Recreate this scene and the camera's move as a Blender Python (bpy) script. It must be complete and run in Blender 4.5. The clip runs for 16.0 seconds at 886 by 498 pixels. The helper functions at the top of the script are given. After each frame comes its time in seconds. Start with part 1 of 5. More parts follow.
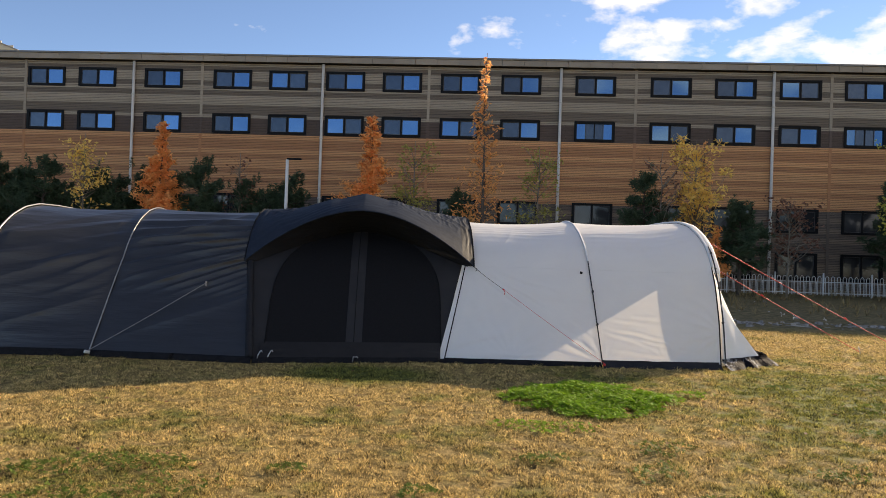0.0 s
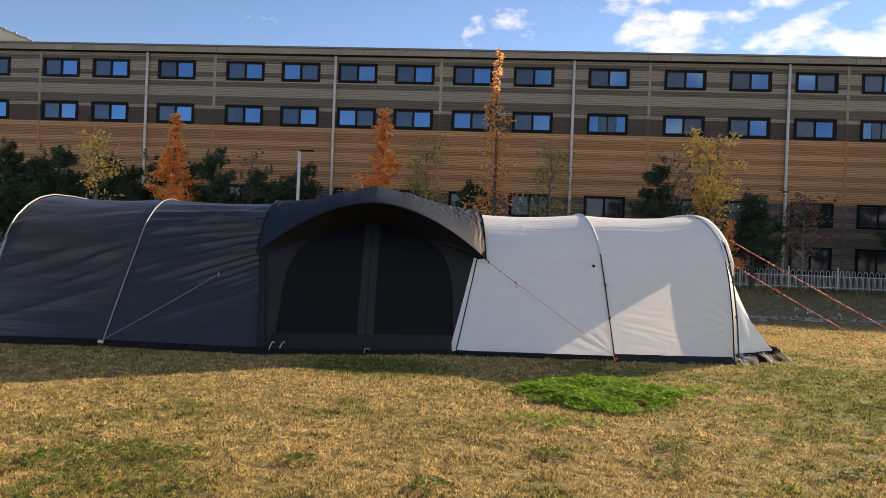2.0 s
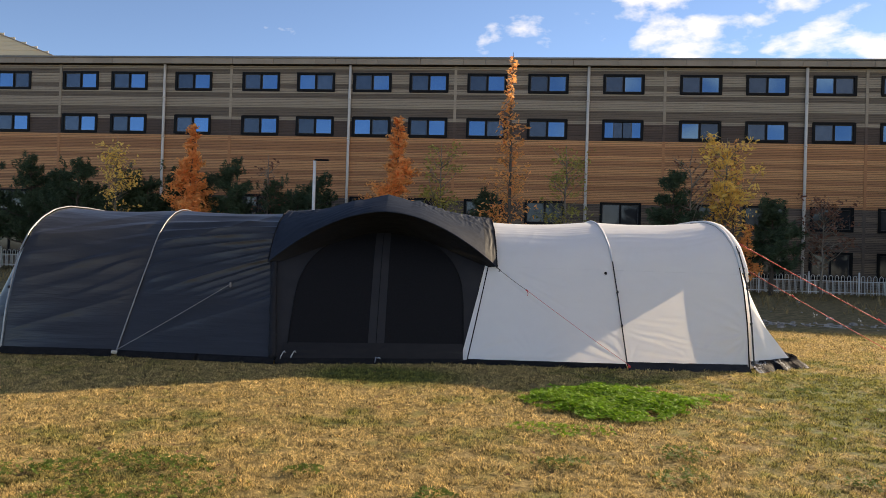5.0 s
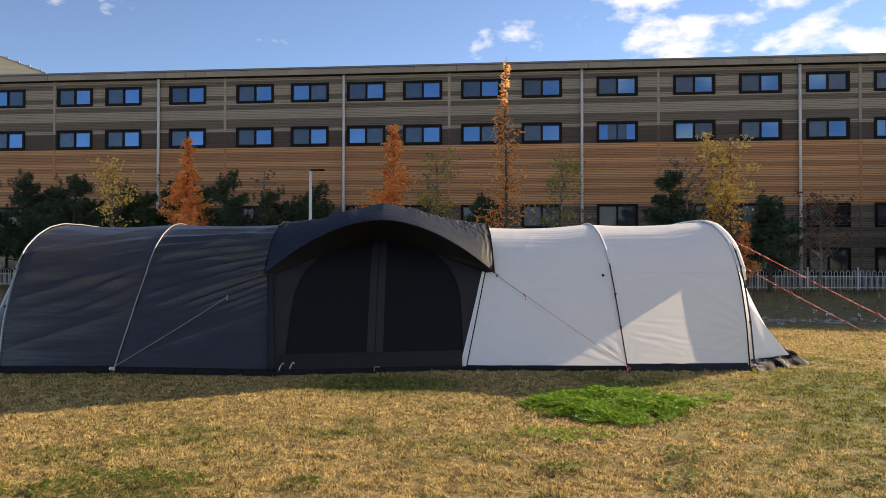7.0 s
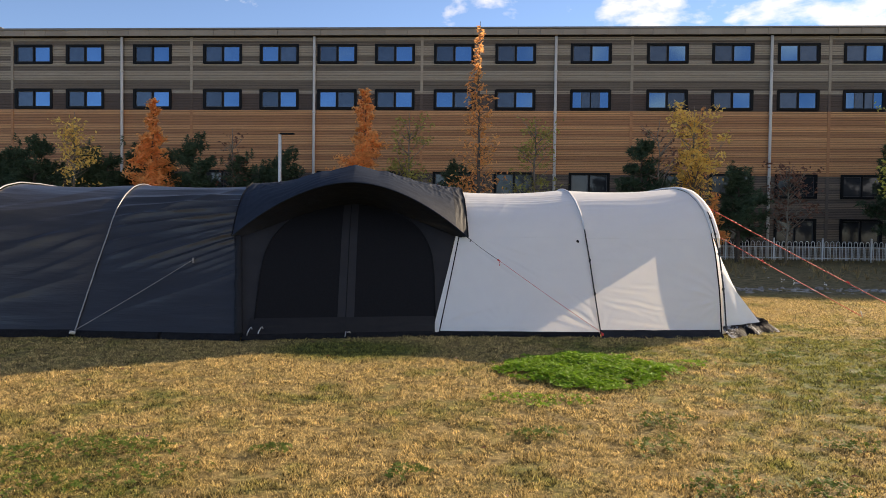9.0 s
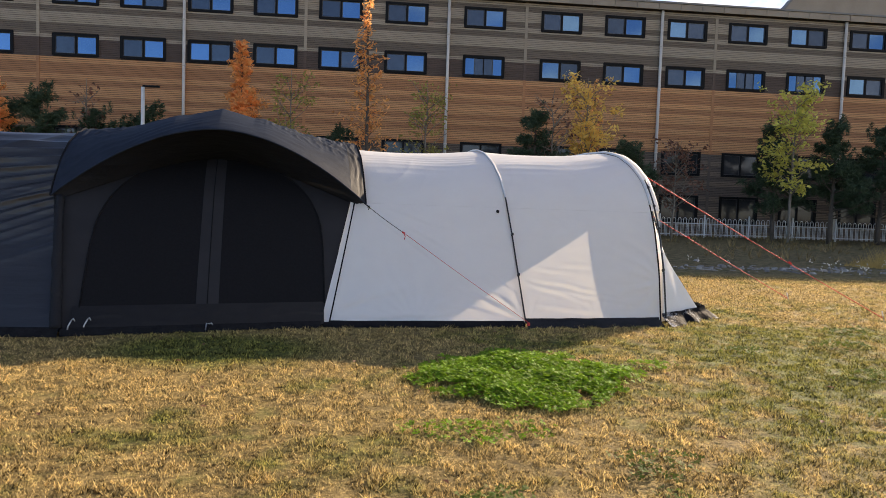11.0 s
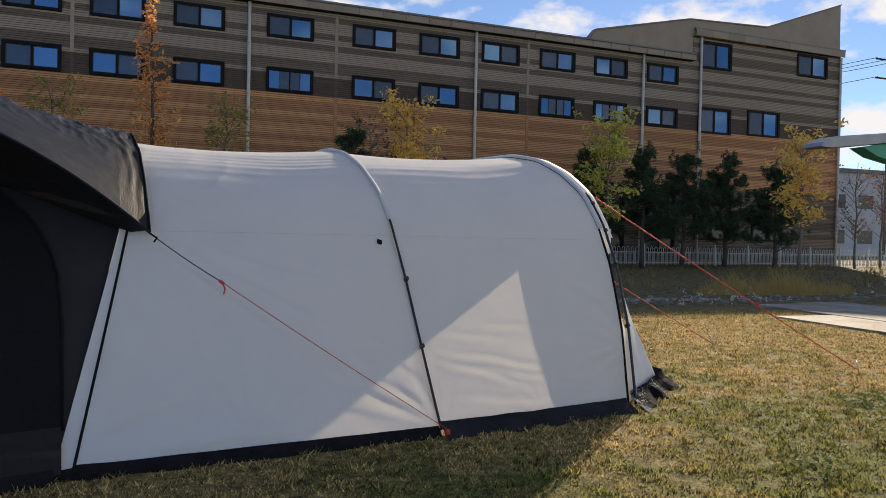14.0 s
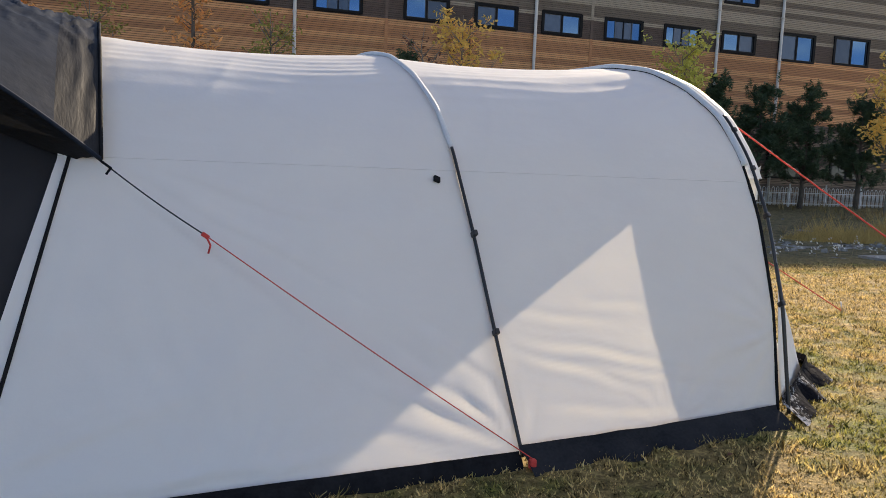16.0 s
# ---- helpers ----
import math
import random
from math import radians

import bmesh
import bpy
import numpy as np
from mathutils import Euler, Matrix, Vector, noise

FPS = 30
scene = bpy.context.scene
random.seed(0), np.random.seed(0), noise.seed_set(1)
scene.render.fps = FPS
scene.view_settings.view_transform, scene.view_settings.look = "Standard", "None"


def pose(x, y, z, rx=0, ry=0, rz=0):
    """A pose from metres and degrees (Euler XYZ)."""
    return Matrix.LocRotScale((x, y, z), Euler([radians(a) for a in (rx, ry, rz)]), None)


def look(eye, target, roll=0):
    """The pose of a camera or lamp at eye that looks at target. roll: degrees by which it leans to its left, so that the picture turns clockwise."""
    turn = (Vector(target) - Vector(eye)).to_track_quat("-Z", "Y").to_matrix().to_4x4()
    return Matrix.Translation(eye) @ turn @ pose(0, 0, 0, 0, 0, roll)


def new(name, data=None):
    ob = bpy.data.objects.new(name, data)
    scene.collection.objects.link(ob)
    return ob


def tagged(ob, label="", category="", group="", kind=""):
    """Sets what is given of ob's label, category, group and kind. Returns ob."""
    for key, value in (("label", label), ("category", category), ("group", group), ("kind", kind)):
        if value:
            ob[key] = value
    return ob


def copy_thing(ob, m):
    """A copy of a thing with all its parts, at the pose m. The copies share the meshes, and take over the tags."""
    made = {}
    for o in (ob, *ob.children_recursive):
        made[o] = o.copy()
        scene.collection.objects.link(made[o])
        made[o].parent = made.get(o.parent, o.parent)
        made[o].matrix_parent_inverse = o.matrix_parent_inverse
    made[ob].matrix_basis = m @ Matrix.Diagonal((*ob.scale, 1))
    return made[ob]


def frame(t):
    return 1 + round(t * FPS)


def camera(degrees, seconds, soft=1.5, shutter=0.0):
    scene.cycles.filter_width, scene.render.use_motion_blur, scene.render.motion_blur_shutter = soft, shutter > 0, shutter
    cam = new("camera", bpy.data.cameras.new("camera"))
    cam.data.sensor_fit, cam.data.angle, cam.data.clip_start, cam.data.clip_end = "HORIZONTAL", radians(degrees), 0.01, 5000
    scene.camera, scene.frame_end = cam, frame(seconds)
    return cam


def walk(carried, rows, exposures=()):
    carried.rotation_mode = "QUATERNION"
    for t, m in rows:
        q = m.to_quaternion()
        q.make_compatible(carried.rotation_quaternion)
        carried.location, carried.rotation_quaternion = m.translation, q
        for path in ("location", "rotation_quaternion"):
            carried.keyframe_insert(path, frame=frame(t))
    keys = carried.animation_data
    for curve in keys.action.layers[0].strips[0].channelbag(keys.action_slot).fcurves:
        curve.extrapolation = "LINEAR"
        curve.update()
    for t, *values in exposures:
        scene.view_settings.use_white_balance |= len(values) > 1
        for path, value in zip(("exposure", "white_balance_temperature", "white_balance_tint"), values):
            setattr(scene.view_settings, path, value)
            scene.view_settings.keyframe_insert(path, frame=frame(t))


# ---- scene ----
cam = camera(62.6, 16.0, soft=0.8)
PATH = [
    (0, (0.461, 0.062, 1.593), (0.252, 2.051, 1.61), 1.9),
    (0.5, (0.468, 0.081, 1.595), (0.258, 2.069, 1.603), 2.0),
    (1, (0.459, 0.078, 1.589), (0.243, 2.066, 1.582), 2.3),
    (1.5, (0.455, 0.068, 1.596), (0.232, 2.055, 1.589), 2.3),
    (2, (0.448, 0.082, 1.593), (0.209, 2.068, 1.588), 2.2),
    (2.5, (0.42, 0.081, 1.596), (0.121, 2.059, 1.594), 2.3),
    (3, (0.416, 0.068, 1.598), (0.063, 2.037, 1.598), 2.1),
    (3.5, (0.427, 0.06, 1.6), (0.063, 2.026, 1.607), 2.0),
    (4, (0.459, 0.077, 1.592), (0.145, 2.052, 1.604), 2.0),
    (4.5, (0.513, 0.098, 1.603), (0.221, 2.077, 1.615), 2.0),
    (7, (0.586, 0.14, 1.613), (0.302, 2.12, 1.645), 0.1),
    (7.5, (0.529, 0.122, 1.604), (0.226, 2.098, 1.635), 0.3),
    (8, (0.484, 0.104, 1.605), (0.19, 2.082, 1.634), 0.5),
    (8.5, (0.478, 0.138, 1.579), (0.242, 2.124, 1.559), 0.7),
    (9, (0.516, 0.356, 1.553), (0.313, 2.345, 1.498), 0.7),
    (9.2, (0.546, 0.504, 1.549), (0.356, 2.494, 1.496), 0.7),
    (11.3, (0.123, 2.807, 1.424), (0.259, 4.799, 1.294), 2.0),
    (11.5, (0.098, 3.036, 1.382), (0.182, 5.031, 1.275), 1.6),
    (12, (-0.02, 3.67, 1.388), (0.008, 5.668, 1.314), 0.8),
    (12.5, (-0.169, 4.232, 1.37), (-0.046, 6.226, 1.284), 0.6),
    (13, (-0.167, 4.945, 1.371), (0.106, 6.925, 1.292), 0.8),
    (13.5, (-0.109, 5.621, 1.432), (0.46, 7.538, 1.402), 1.3),
    (14, (0.022, 6.272, 1.433), (0.675, 8.162, 1.4), 1.2),
    (14.5, (0.099, 6.755, 1.47), (0.775, 8.636, 1.412), 2.9),
    (15, (0.098, 7.056, 1.476), (0.766, 8.94, 1.406), 3.2),
    (15.5, (0.238, 7.484, 1.407), (0.816, 9.392, 1.242), 2.1),
    (16, (0.408, 7.993, 1.452), (0.935, 9.91, 1.229), 2.3),
]
EXPOSURES = [(0, 0.75, 7680, 14), (4.5, 0.73, 7680, 14), (9, 0.77, 7550, 15), (12.5, 0.98, 7430, 17), (13.9, 0.30, 7180, 14), (14.8, 0.50, 7080, 14), (15.5, 0.75, 7130, 15), (16, 0.88, 7280, 14)]
walk(cam, [(t, look(eye, target, roll)) for t, eye, target, roll in PATH], EXPOSURES)

# ---- world, sun, exposure ----
SUN_WAY = Vector((1.53, 1.73, 1.0)).normalized()
world = bpy.data.worlds.new("world")
scene.world = world
world.use_nodes = True
wn = world.node_tree
wn.nodes.clear()


def link(nt, a, b):
    nt.links.new(a, b)


def node(nt, kind, **values):
    n = nt.nodes.new(kind)
    for key, value in values.items():
        if key in n.inputs:
            n.inputs[key].default_value = value
    return n


sky = wn.nodes.new("ShaderNodeTexSky")
sky.sky_type = "NISHITA"
sky.sun_disc = False
sky.sun_elevation = math.asin(SUN_WAY.z)
sky.sun_rotation = math.atan2(SUN_WAY.x, SUN_WAY.y)
sky.altitude = 1600
sky.air_density, sky.dust_density, sky.ozone_density = 0.80, 0.05, 3.6
co = wn.nodes.new("ShaderNodeTexCoord")
flat = node(wn, "ShaderNodeMapping")
flat.inputs["Scale"].default_value = (1.0, 1.0, 2.0)
flat.inputs["Location"].default_value = (0.35, 0.0, 0.12)
link(wn, co.outputs["Generated"], flat.inputs["Vector"])
puff = node(wn, "ShaderNodeTexNoise", Scale=10.0, Detail=11.0, Roughness=0.55, Distortion=0.1)
link(wn, flat.outputs["Vector"], puff.inputs["Vector"])
split = wn.nodes.new("ShaderNodeSeparateXYZ")
link(wn, co.outputs["Generated"], split.inputs["Vector"])
cover = node(wn, "ShaderNodeMapRange")
for key, value in (("From Min", -0.15), ("From Max", 0.30), ("To Min", -0.07), ("To Max", 0.075)):
    cover.inputs[key].default_value = value
link(wn, split.outputs["X"], cover.inputs["Value"])
summed = wn.nodes.new("ShaderNodeMath")
summed.operation = "ADD"
link(wn, puff.outputs["Fac"], summed.inputs[0])
link(wn, cover.outputs["Result"], summed.inputs[1])
edge = node(wn, "ShaderNodeMapRange")
for key, value in (("From Min", 0.54), ("From Max", 0.68), ("To Min", 0.0), ("To Max", 0.95)):
    edge.inputs[key].default_value = value
link(wn, summed.outputs[0], edge.inputs["Value"])
mixsky = wn.nodes.new("ShaderNodeMixRGB")
mixsky.inputs["Color2"].default_value = (5.9, 6.05, 6.3, 1)
link(wn, edge.outputs["Result"], mixsky.inputs["Fac"])
link(wn, sky.outputs["Color"], mixsky.inputs["Color1"])
back = node(wn, "ShaderNodeBackground", Strength=0.124)
link(wn, mixsky.outputs["Color"], back.inputs["Color"])
wout = wn.nodes.new("ShaderNodeOutputWorld")
link(wn, back.outputs["Background"], wout.inputs["Surface"])

sun = new("sun", bpy.data.lights.new("sun", "SUN"))
sun.data.energy, sun.data.angle, sun.data.color = 5.4, radians(0.6), (1.0, 0.88, 0.70)
sun.matrix_world = look(SUN_WAY * 40, (0, 0, 0))


# ---- materials ----
def material(name, colors, rough=0.7, scale=6.0, metal=0.0, bump=0.2, bump_scale=None, fine=60.0, rand=0.0,
             stretch=(1, 1, 1), sheen=0.0, spec=0.5, detail=6.0, low=0.35, high=0.65, island=False, depth=0.02):
    """Two-scale noise between two base colours, with bump; rand varies the value from piece to piece."""
    m = bpy.data.materials.new(name)
    m.use_nodes = True
    nt = m.node_tree
    bsdf = nt.nodes["Principled BSDF"]
    bsdf.inputs["Roughness"].default_value = rough
    bsdf.inputs["Metallic"].default_value = metal
    bsdf.inputs["Specular IOR Level"].default_value = spec
    tc = nt.nodes.new("ShaderNodeTexCoord")
    mp = nt.nodes.new("ShaderNodeMapping")
    mp.inputs["Scale"].default_value = stretch
    link(nt, tc.outputs["Object"], mp.inputs["Vector"])
    n1 = node(nt, "ShaderNodeTexNoise", Scale=scale, Detail=detail, Roughness=0.6)
    n2 = node(nt, "ShaderNodeTexNoise", Scale=fine, Detail=4.0)
    link(nt, mp.outputs["Vector"], n1.inputs["Vector"])
    link(nt, mp.outputs["Vector"], n2.inputs["Vector"])
    ramp = nt.nodes.new("ShaderNodeValToRGB")
    ramp.color_ramp.elements[0].color = (*colors[0], 1)
    ramp.color_ramp.elements[1].color = (*colors[1], 1)
    ramp.color_ramp.elements[0].position, ramp.color_ramp.elements[1].position = low, high
    mixn = nt.nodes.new("ShaderNodeMixRGB")
    mixn.inputs["Fac"].default_value = 0.35
    link(nt, n1.outputs["Fac"], mixn.inputs["Color1"])
    link(nt, n2.outputs["Fac"], mixn.inputs["Color2"])
    link(nt, mixn.outputs["Color"], ramp.inputs["Fac"])
    colour = ramp.outputs["Color"]
    if rand:
        if island:
            info = nt.nodes.new("ShaderNodeNewGeometry").outputs["Random Per Island"]
        else:
            info = nt.nodes.new("ShaderNodeObjectInfo").outputs["Random"]
        span = node(nt, "ShaderNodeMapRange")
        span.inputs["To Min"].default_value, span.inputs["To Max"].default_value = 1 - rand, 1 + rand
        link(nt, info, span.inputs["Value"])
        hsv = nt.nodes.new("ShaderNodeHueSaturation")
        link(nt, span.outputs["Result"], hsv.inputs["Value"])
        link(nt, colour, hsv.inputs["Color"])
        colour = hsv.outputs["Color"]
    link(nt, colour, bsdf.inputs["Base Color"])
    if bump:
        n3 = n2 if bump_scale is None else node(nt, "ShaderNodeTexNoise", Scale=bump_scale, Detail=5.0)
        if bump_scale is not None:
            link(nt, mp.outputs["Vector"], n3.inputs["Vector"])
        b = node(nt, "ShaderNodeBump", Strength=bump, Distance=depth)
        link(nt, n3.outputs["Fac"], b.inputs["Height"])
        link(nt, b.outputs["Normal"], bsdf.inputs["Normal"])
    return m


def fabric(name, colors, rough, through_colour, share, bump=0.25, spec=0.3, crease=(1.0, 1.0, 1.6), depth=0.03):
    """Tent cloth: a principled coat with a share of light let through."""
    m = material(name, colors, rough, scale=2.2, bump=bump, bump_scale=2.6, fine=220.0, spec=spec, stretch=crease, depth=depth)
    nt = m.node_tree
    bsdf = nt.nodes["Principled BSDF"]
    tr = nt.nodes.new("ShaderNodeBsdfTranslucent")
    tr.inputs["Color"].default_value = (*through_colour, 1)
    mix = nt.nodes.new("ShaderNodeMixShader")
    mix.inputs["Fac"].default_value = share
    out = nt.nodes["Material Output"]
    link(nt, bsdf.outputs["BSDF"], mix.inputs[1])
    link(nt, tr.outputs["BSDF"], mix.inputs[2])
    link(nt, mix.outputs["Shader"], out.inputs["Surface"])
    return m


M_WHITE = fabric("white_cloth", ((0.80, 0.80, 0.80), (0.85, 0.845, 0.83)), 0.60, (0.84, 0.80, 0.72), 0.22, 0.3)
M_LINED = fabric("lined_white_cloth", ((0.74, 0.745, 0.75), (0.82, 0.82, 0.82)), 0.62, (0.8, 0.78, 0.72), 0.06, 0.4)
M_DARK = fabric("charcoal_cloth", ((0.023, 0.0235, 0.027), (0.034, 0.035, 0.040)), 0.32, (0.02, 0.02, 0.02), 0.05, 0.25, 0.55,
                (0.5, 1.2, 4.5), 0.07)
M_HOOD = fabric("hood_cloth", ((0.019, 0.025, 0.037), (0.028, 0.036, 0.053)), 0.62, (0.02, 0.02, 0.02), 0.02, 0.15, 0.04,
                (2.2, 3.4, 3.4), 0.04)
M_BAND = material("gathered_band", ((0.018, 0.019, 0.022), (0.030, 0.032, 0.036)), 0.55, 6.0, bump=0.12, bump_scale=9.0, spec=0.06, stretch=(5.0, 1.0, 1.0), depth=0.03)
M_PANEL = fabric("panel_cloth", ((0.017, 0.017, 0.020), (0.025, 0.025, 0.028)), 0.7, (0.02, 0.02, 0.02), 0.05, 0.15)
M_VALANCE = fabric("valance_cloth", ((0.009, 0.009, 0.011), (0.015, 0.015, 0.018)), 0.7, (0.03, 0.03, 0.03), 0.06, 0.5, 0.3, (0.7, 2.0, 3.0), 0.06)
M_FLAP = material("flap_cloth", ((0.005, 0.005, 0.006), (0.009, 0.009, 0.010)), 0.38, 8.0, bump=0.2, spec=0.3)
M_MESH = material("door_mesh", ((0.006, 0.006, 0.007), (0.010, 0.010, 0.012)), 0.75, 40.0, bump=0.1, fine=400.0, spec=0.15)
M_BLACK = material("black_hem", ((0.010, 0.010, 0.011), (0.020, 0.020, 0.022)), 0.75, 12.0, bump=0.4, bump_scale=14.0, spec=0.05)
M_SKIRT = material("grey_skirt", ((0.020, 0.0205, 0.023), (0.038, 0.039, 0.043)), 0.9, 3.0, bump=0.3, bump_scale=6.0, spec=0.03)
M_CRUMPLE = material("crumpled_skirt", ((0.010, 0.010, 0.013), (0.30, 0.31, 0.33)), 0.6, 3.6, bump=0.6, bump_scale=9.0, spec=0.01, depth=0.05, low=0.55, high=0.58)
M_POLE = material("black_pole", ((0.012, 0.012, 0.014), (0.022, 0.022, 0.024)), 0.35, 30.0, bump=0.0)
M_SILVER = material("silver_pole", ((0.26, 0.26, 0.26), (0.36, 0.36, 0.35)), 0.35, 20.0, metal=0.6, bump=0.05)
M_SLEEVE = material("pole_sleeve", ((0.62, 0.62, 0.62), (0.72, 0.72, 0.71)), 0.7, 14.0, bump=0.2)
M_RED = material("red_cord", ((0.55, 0.03, 0.03), (0.75, 0.07, 0.05)), 0.6, 60.0, bump=0.3, fine=300.0)
M_ROPE = material("grey_cord", ((0.20, 0.19, 0.18), (0.34, 0.32, 0.30)), 0.7, 60.0, bump=0.3, fine=300.0)
M_STEEL = material("steel_peg", ((0.5, 0.5, 0.5), (0.65, 0.65, 0.65)), 0.3, 40.0, metal=0.9, bump=0.05)
GRAIN = (0.25, 1, 9)
M_TAUPE = material("taupe_siding", ((0.32, 0.255, 0.185), (0.43, 0.35, 0.26)), 0.65, 1.5, bump=0.5, fine=7.0, rand=0.10, stretch=GRAIN, island=False)
M_TAUPE_D = material("dark_taupe_siding", ((0.145, 0.108, 0.078), (0.21, 0.16, 0.115)), 0.65, 1.5, bump=0.5, fine=7.0, rand=0.10, stretch=GRAIN)
M_UMBER = material("umber_siding", ((0.082, 0.050, 0.037), (0.13, 0.086, 0.064)), 0.65, 1.5, bump=0.5, fine=7.0, rand=0.12, stretch=GRAIN)
M_ORANGE = material("orange_siding", ((0.60, 0.275, 0.115), (0.74, 0.37, 0.16)), 0.62, 1.5, bump=0.5, fine=7.0, rand=0.10, stretch=GRAIN)
M_ORANGE_D = material("brown_orange_siding", ((0.43, 0.18, 0.072), (0.56, 0.25, 0.104)), 0.62, 1.5, bump=0.5, fine=7.0, rand=0.10, stretch=GRAIN)
M_LOW = material("low_siding", ((0.18, 0.125, 0.085), (0.255, 0.185, 0.13)), 0.65, 1.5, bump=0.5, fine=7.0, rand=0.12, stretch=GRAIN)
M_LOW_D = material("low_siding_dark", ((0.11, 0.08, 0.06), (0.16, 0.12, 0.09)), 0.65, 1.5, bump=0.5, fine=7.0, rand=0.12, stretch=GRAIN)
# dark board joints; also paints the shade of the soffit and the rooms
M_JOINT_SHADE = material("siding_backing_and_shade", ((0.02, 0.014, 0.011), (0.035, 0.024, 0.018)), 0.8, 2.0, bump=0.1)
M_FASCIA = material("fascia_metal", ((0.27, 0.21, 0.15), (0.34, 0.275, 0.205)), 0.5, 0.8, bump=0.1, rand=0.08)
M_CREAM = material("cream_siding", ((0.72, 0.58, 0.38), (0.84, 0.70, 0.48)), 0.6, 1.2, bump=0.3, fine=6.0, stretch=GRAIN)
M_ROOF = material("roof_sheet", ((0.16, 0.15, 0.14), (0.22, 0.21, 0.19)), 0.55, 0.6, bump=0.1)
M_FRAME = material("window_frame_black", ((0.004, 0.004, 0.005), (0.008, 0.008, 0.009)), 0.5, 4.0, bump=0.05, spec=0.15)
M_SASH = material("window_sash", ((0.05, 0.052, 0.056), (0.08, 0.082, 0.086)), 0.4, 6.0, bump=0.05)
M_GLASS = material("coated_glass", ((0.075, 0.165, 0.29), (0.105, 0.215, 0.35)), 0.04, 0.5, metal=0.85, bump=0.01, rand=0.10)
M_SCREEN = material("screened_glass", ((0.05, 0.07, 0.10), (0.07, 0.095, 0.13)), 0.2, 3.0, metal=0.6, bump=0.02, rand=0.2)
M_DIM = material("dim_glass", ((0.035, 0.037, 0.04), (0.06, 0.062, 0.065)), 0.08, 1.0, metal=0.3, bump=0.01, rand=0.3)
M_PIPE = material("downpipe_white", ((0.56, 0.51, 0.45), (0.70, 0.65, 0.58)), 0.5, 2.0, bump=0.1)
M_FENCE = material("fence_paint", ((0.60, 0.60, 0.60), (0.76, 0.76, 0.75)), 0.5, 5.0, bump=0.1)
M_LAMP = material("lamp_post_paint", ((0.60, 0.60, 0.58), (0.72, 0.72, 0.70)), 0.5, 4.0, bump=0.05)
M_PAVE = material("concrete_slab", ((0.17, 0.145, 0.11), (0.40, 0.37, 0.325)), 0.85, 1.4, bump=0.3, fine=30.0, rand=0.08)
M_RUBBLE = material("rubble", ((0.12, 0.11, 0.10), (0.42, 0.40, 0.37)), 0.9, 6.0, bump=0.4, rand=0.4, island=True)
M_BARK = material("bark", ((0.06, 0.045, 0.035), (0.14, 0.11, 0.085)), 0.9, 9.0, bump=0.8, bump_scale=25.0, stretch=(1, 1, 0.3))
M_PALEBARK = material("pale_bark", ((0.16, 0.13, 0.10), (0.28, 0.24, 0.19)), 0.9, 9.0, bump=0.6, bump_scale=25.0, stretch=(1, 1, 0.3))


def leaf(name, a, b, rand=0.35, share=0.35):
    m = material(name, (a, b), 0.65, 3.0, bump=0.0, rand=rand, island=True, spec=0.12)
    nt = m.node_tree
    tr = nt.nodes.new("ShaderNodeBsdfTranslucent")
    tr.inputs["Color"].default_value = (*b, 1)
    mix = nt.nodes.new("ShaderNodeMixShader")
    mix.inputs["Fac"].default_value = share
    bsdf, out = nt.nodes["Principled BSDF"], nt.nodes["Material Output"]
    link(nt, bsdf.outputs["BSDF"], mix.inputs[1])
    link(nt, tr.outputs["BSDF"], mix.inputs[2])
    link(nt, mix.outputs["Shader"], out.inputs["Surface"])
    return m


L_PINE = leaf("pine_needles", (0.044, 0.070, 0.042), (0.096, 0.140, 0.080), 0.45, 0.3)
L_RUST = leaf("rust_needles", (0.88, 0.34, 0.10), (0.97, 0.52, 0.20), 0.25, 0.45)
L_GOLD = leaf("golden_leaves", (0.90, 0.52, 0.10), (0.98, 0.70, 0.22), 0.3, 0.4)
L_OLIVE = leaf("olive_leaves", (0.28, 0.26, 0.06), (0.44, 0.40, 0.12), 0.35, 0.4)
L_LIME = leaf("yellow_green_leaves", (0.55, 0.52, 0.10), (0.75, 0.68, 0.18), 0.35, 0.4)
L_WINE = leaf("brown_red_leaves", (0.16, 0.08, 0.055), (0.26, 0.13, 0.09), 0.35, 0.3)
L_CLOVER = leaf("clover_leaves", (0.085, 0.185, 0.010), (0.25, 0.415, 0.034), 0.65, 0.35)
L_TUFT = leaf("weed_leaves", (0.06, 0.10, 0.015), (0.16, 0.215, 0.045), 0.5, 0.35)
L_GOLDGRASS = leaf("golden_grass", (0.36, 0.25, 0.08), (0.60, 0.44, 0.17), 0.3, 0.4)
L_SEED = leaf("seed_heads", (0.55, 0.53, 0.45), (0.78, 0.76, 0.68), 0.3, 0.3)
L_WEED = leaf("dry_weeds", (0.20, 0.15, 0.07), (0.34, 0.26, 0.13), 0.35, 0.3)


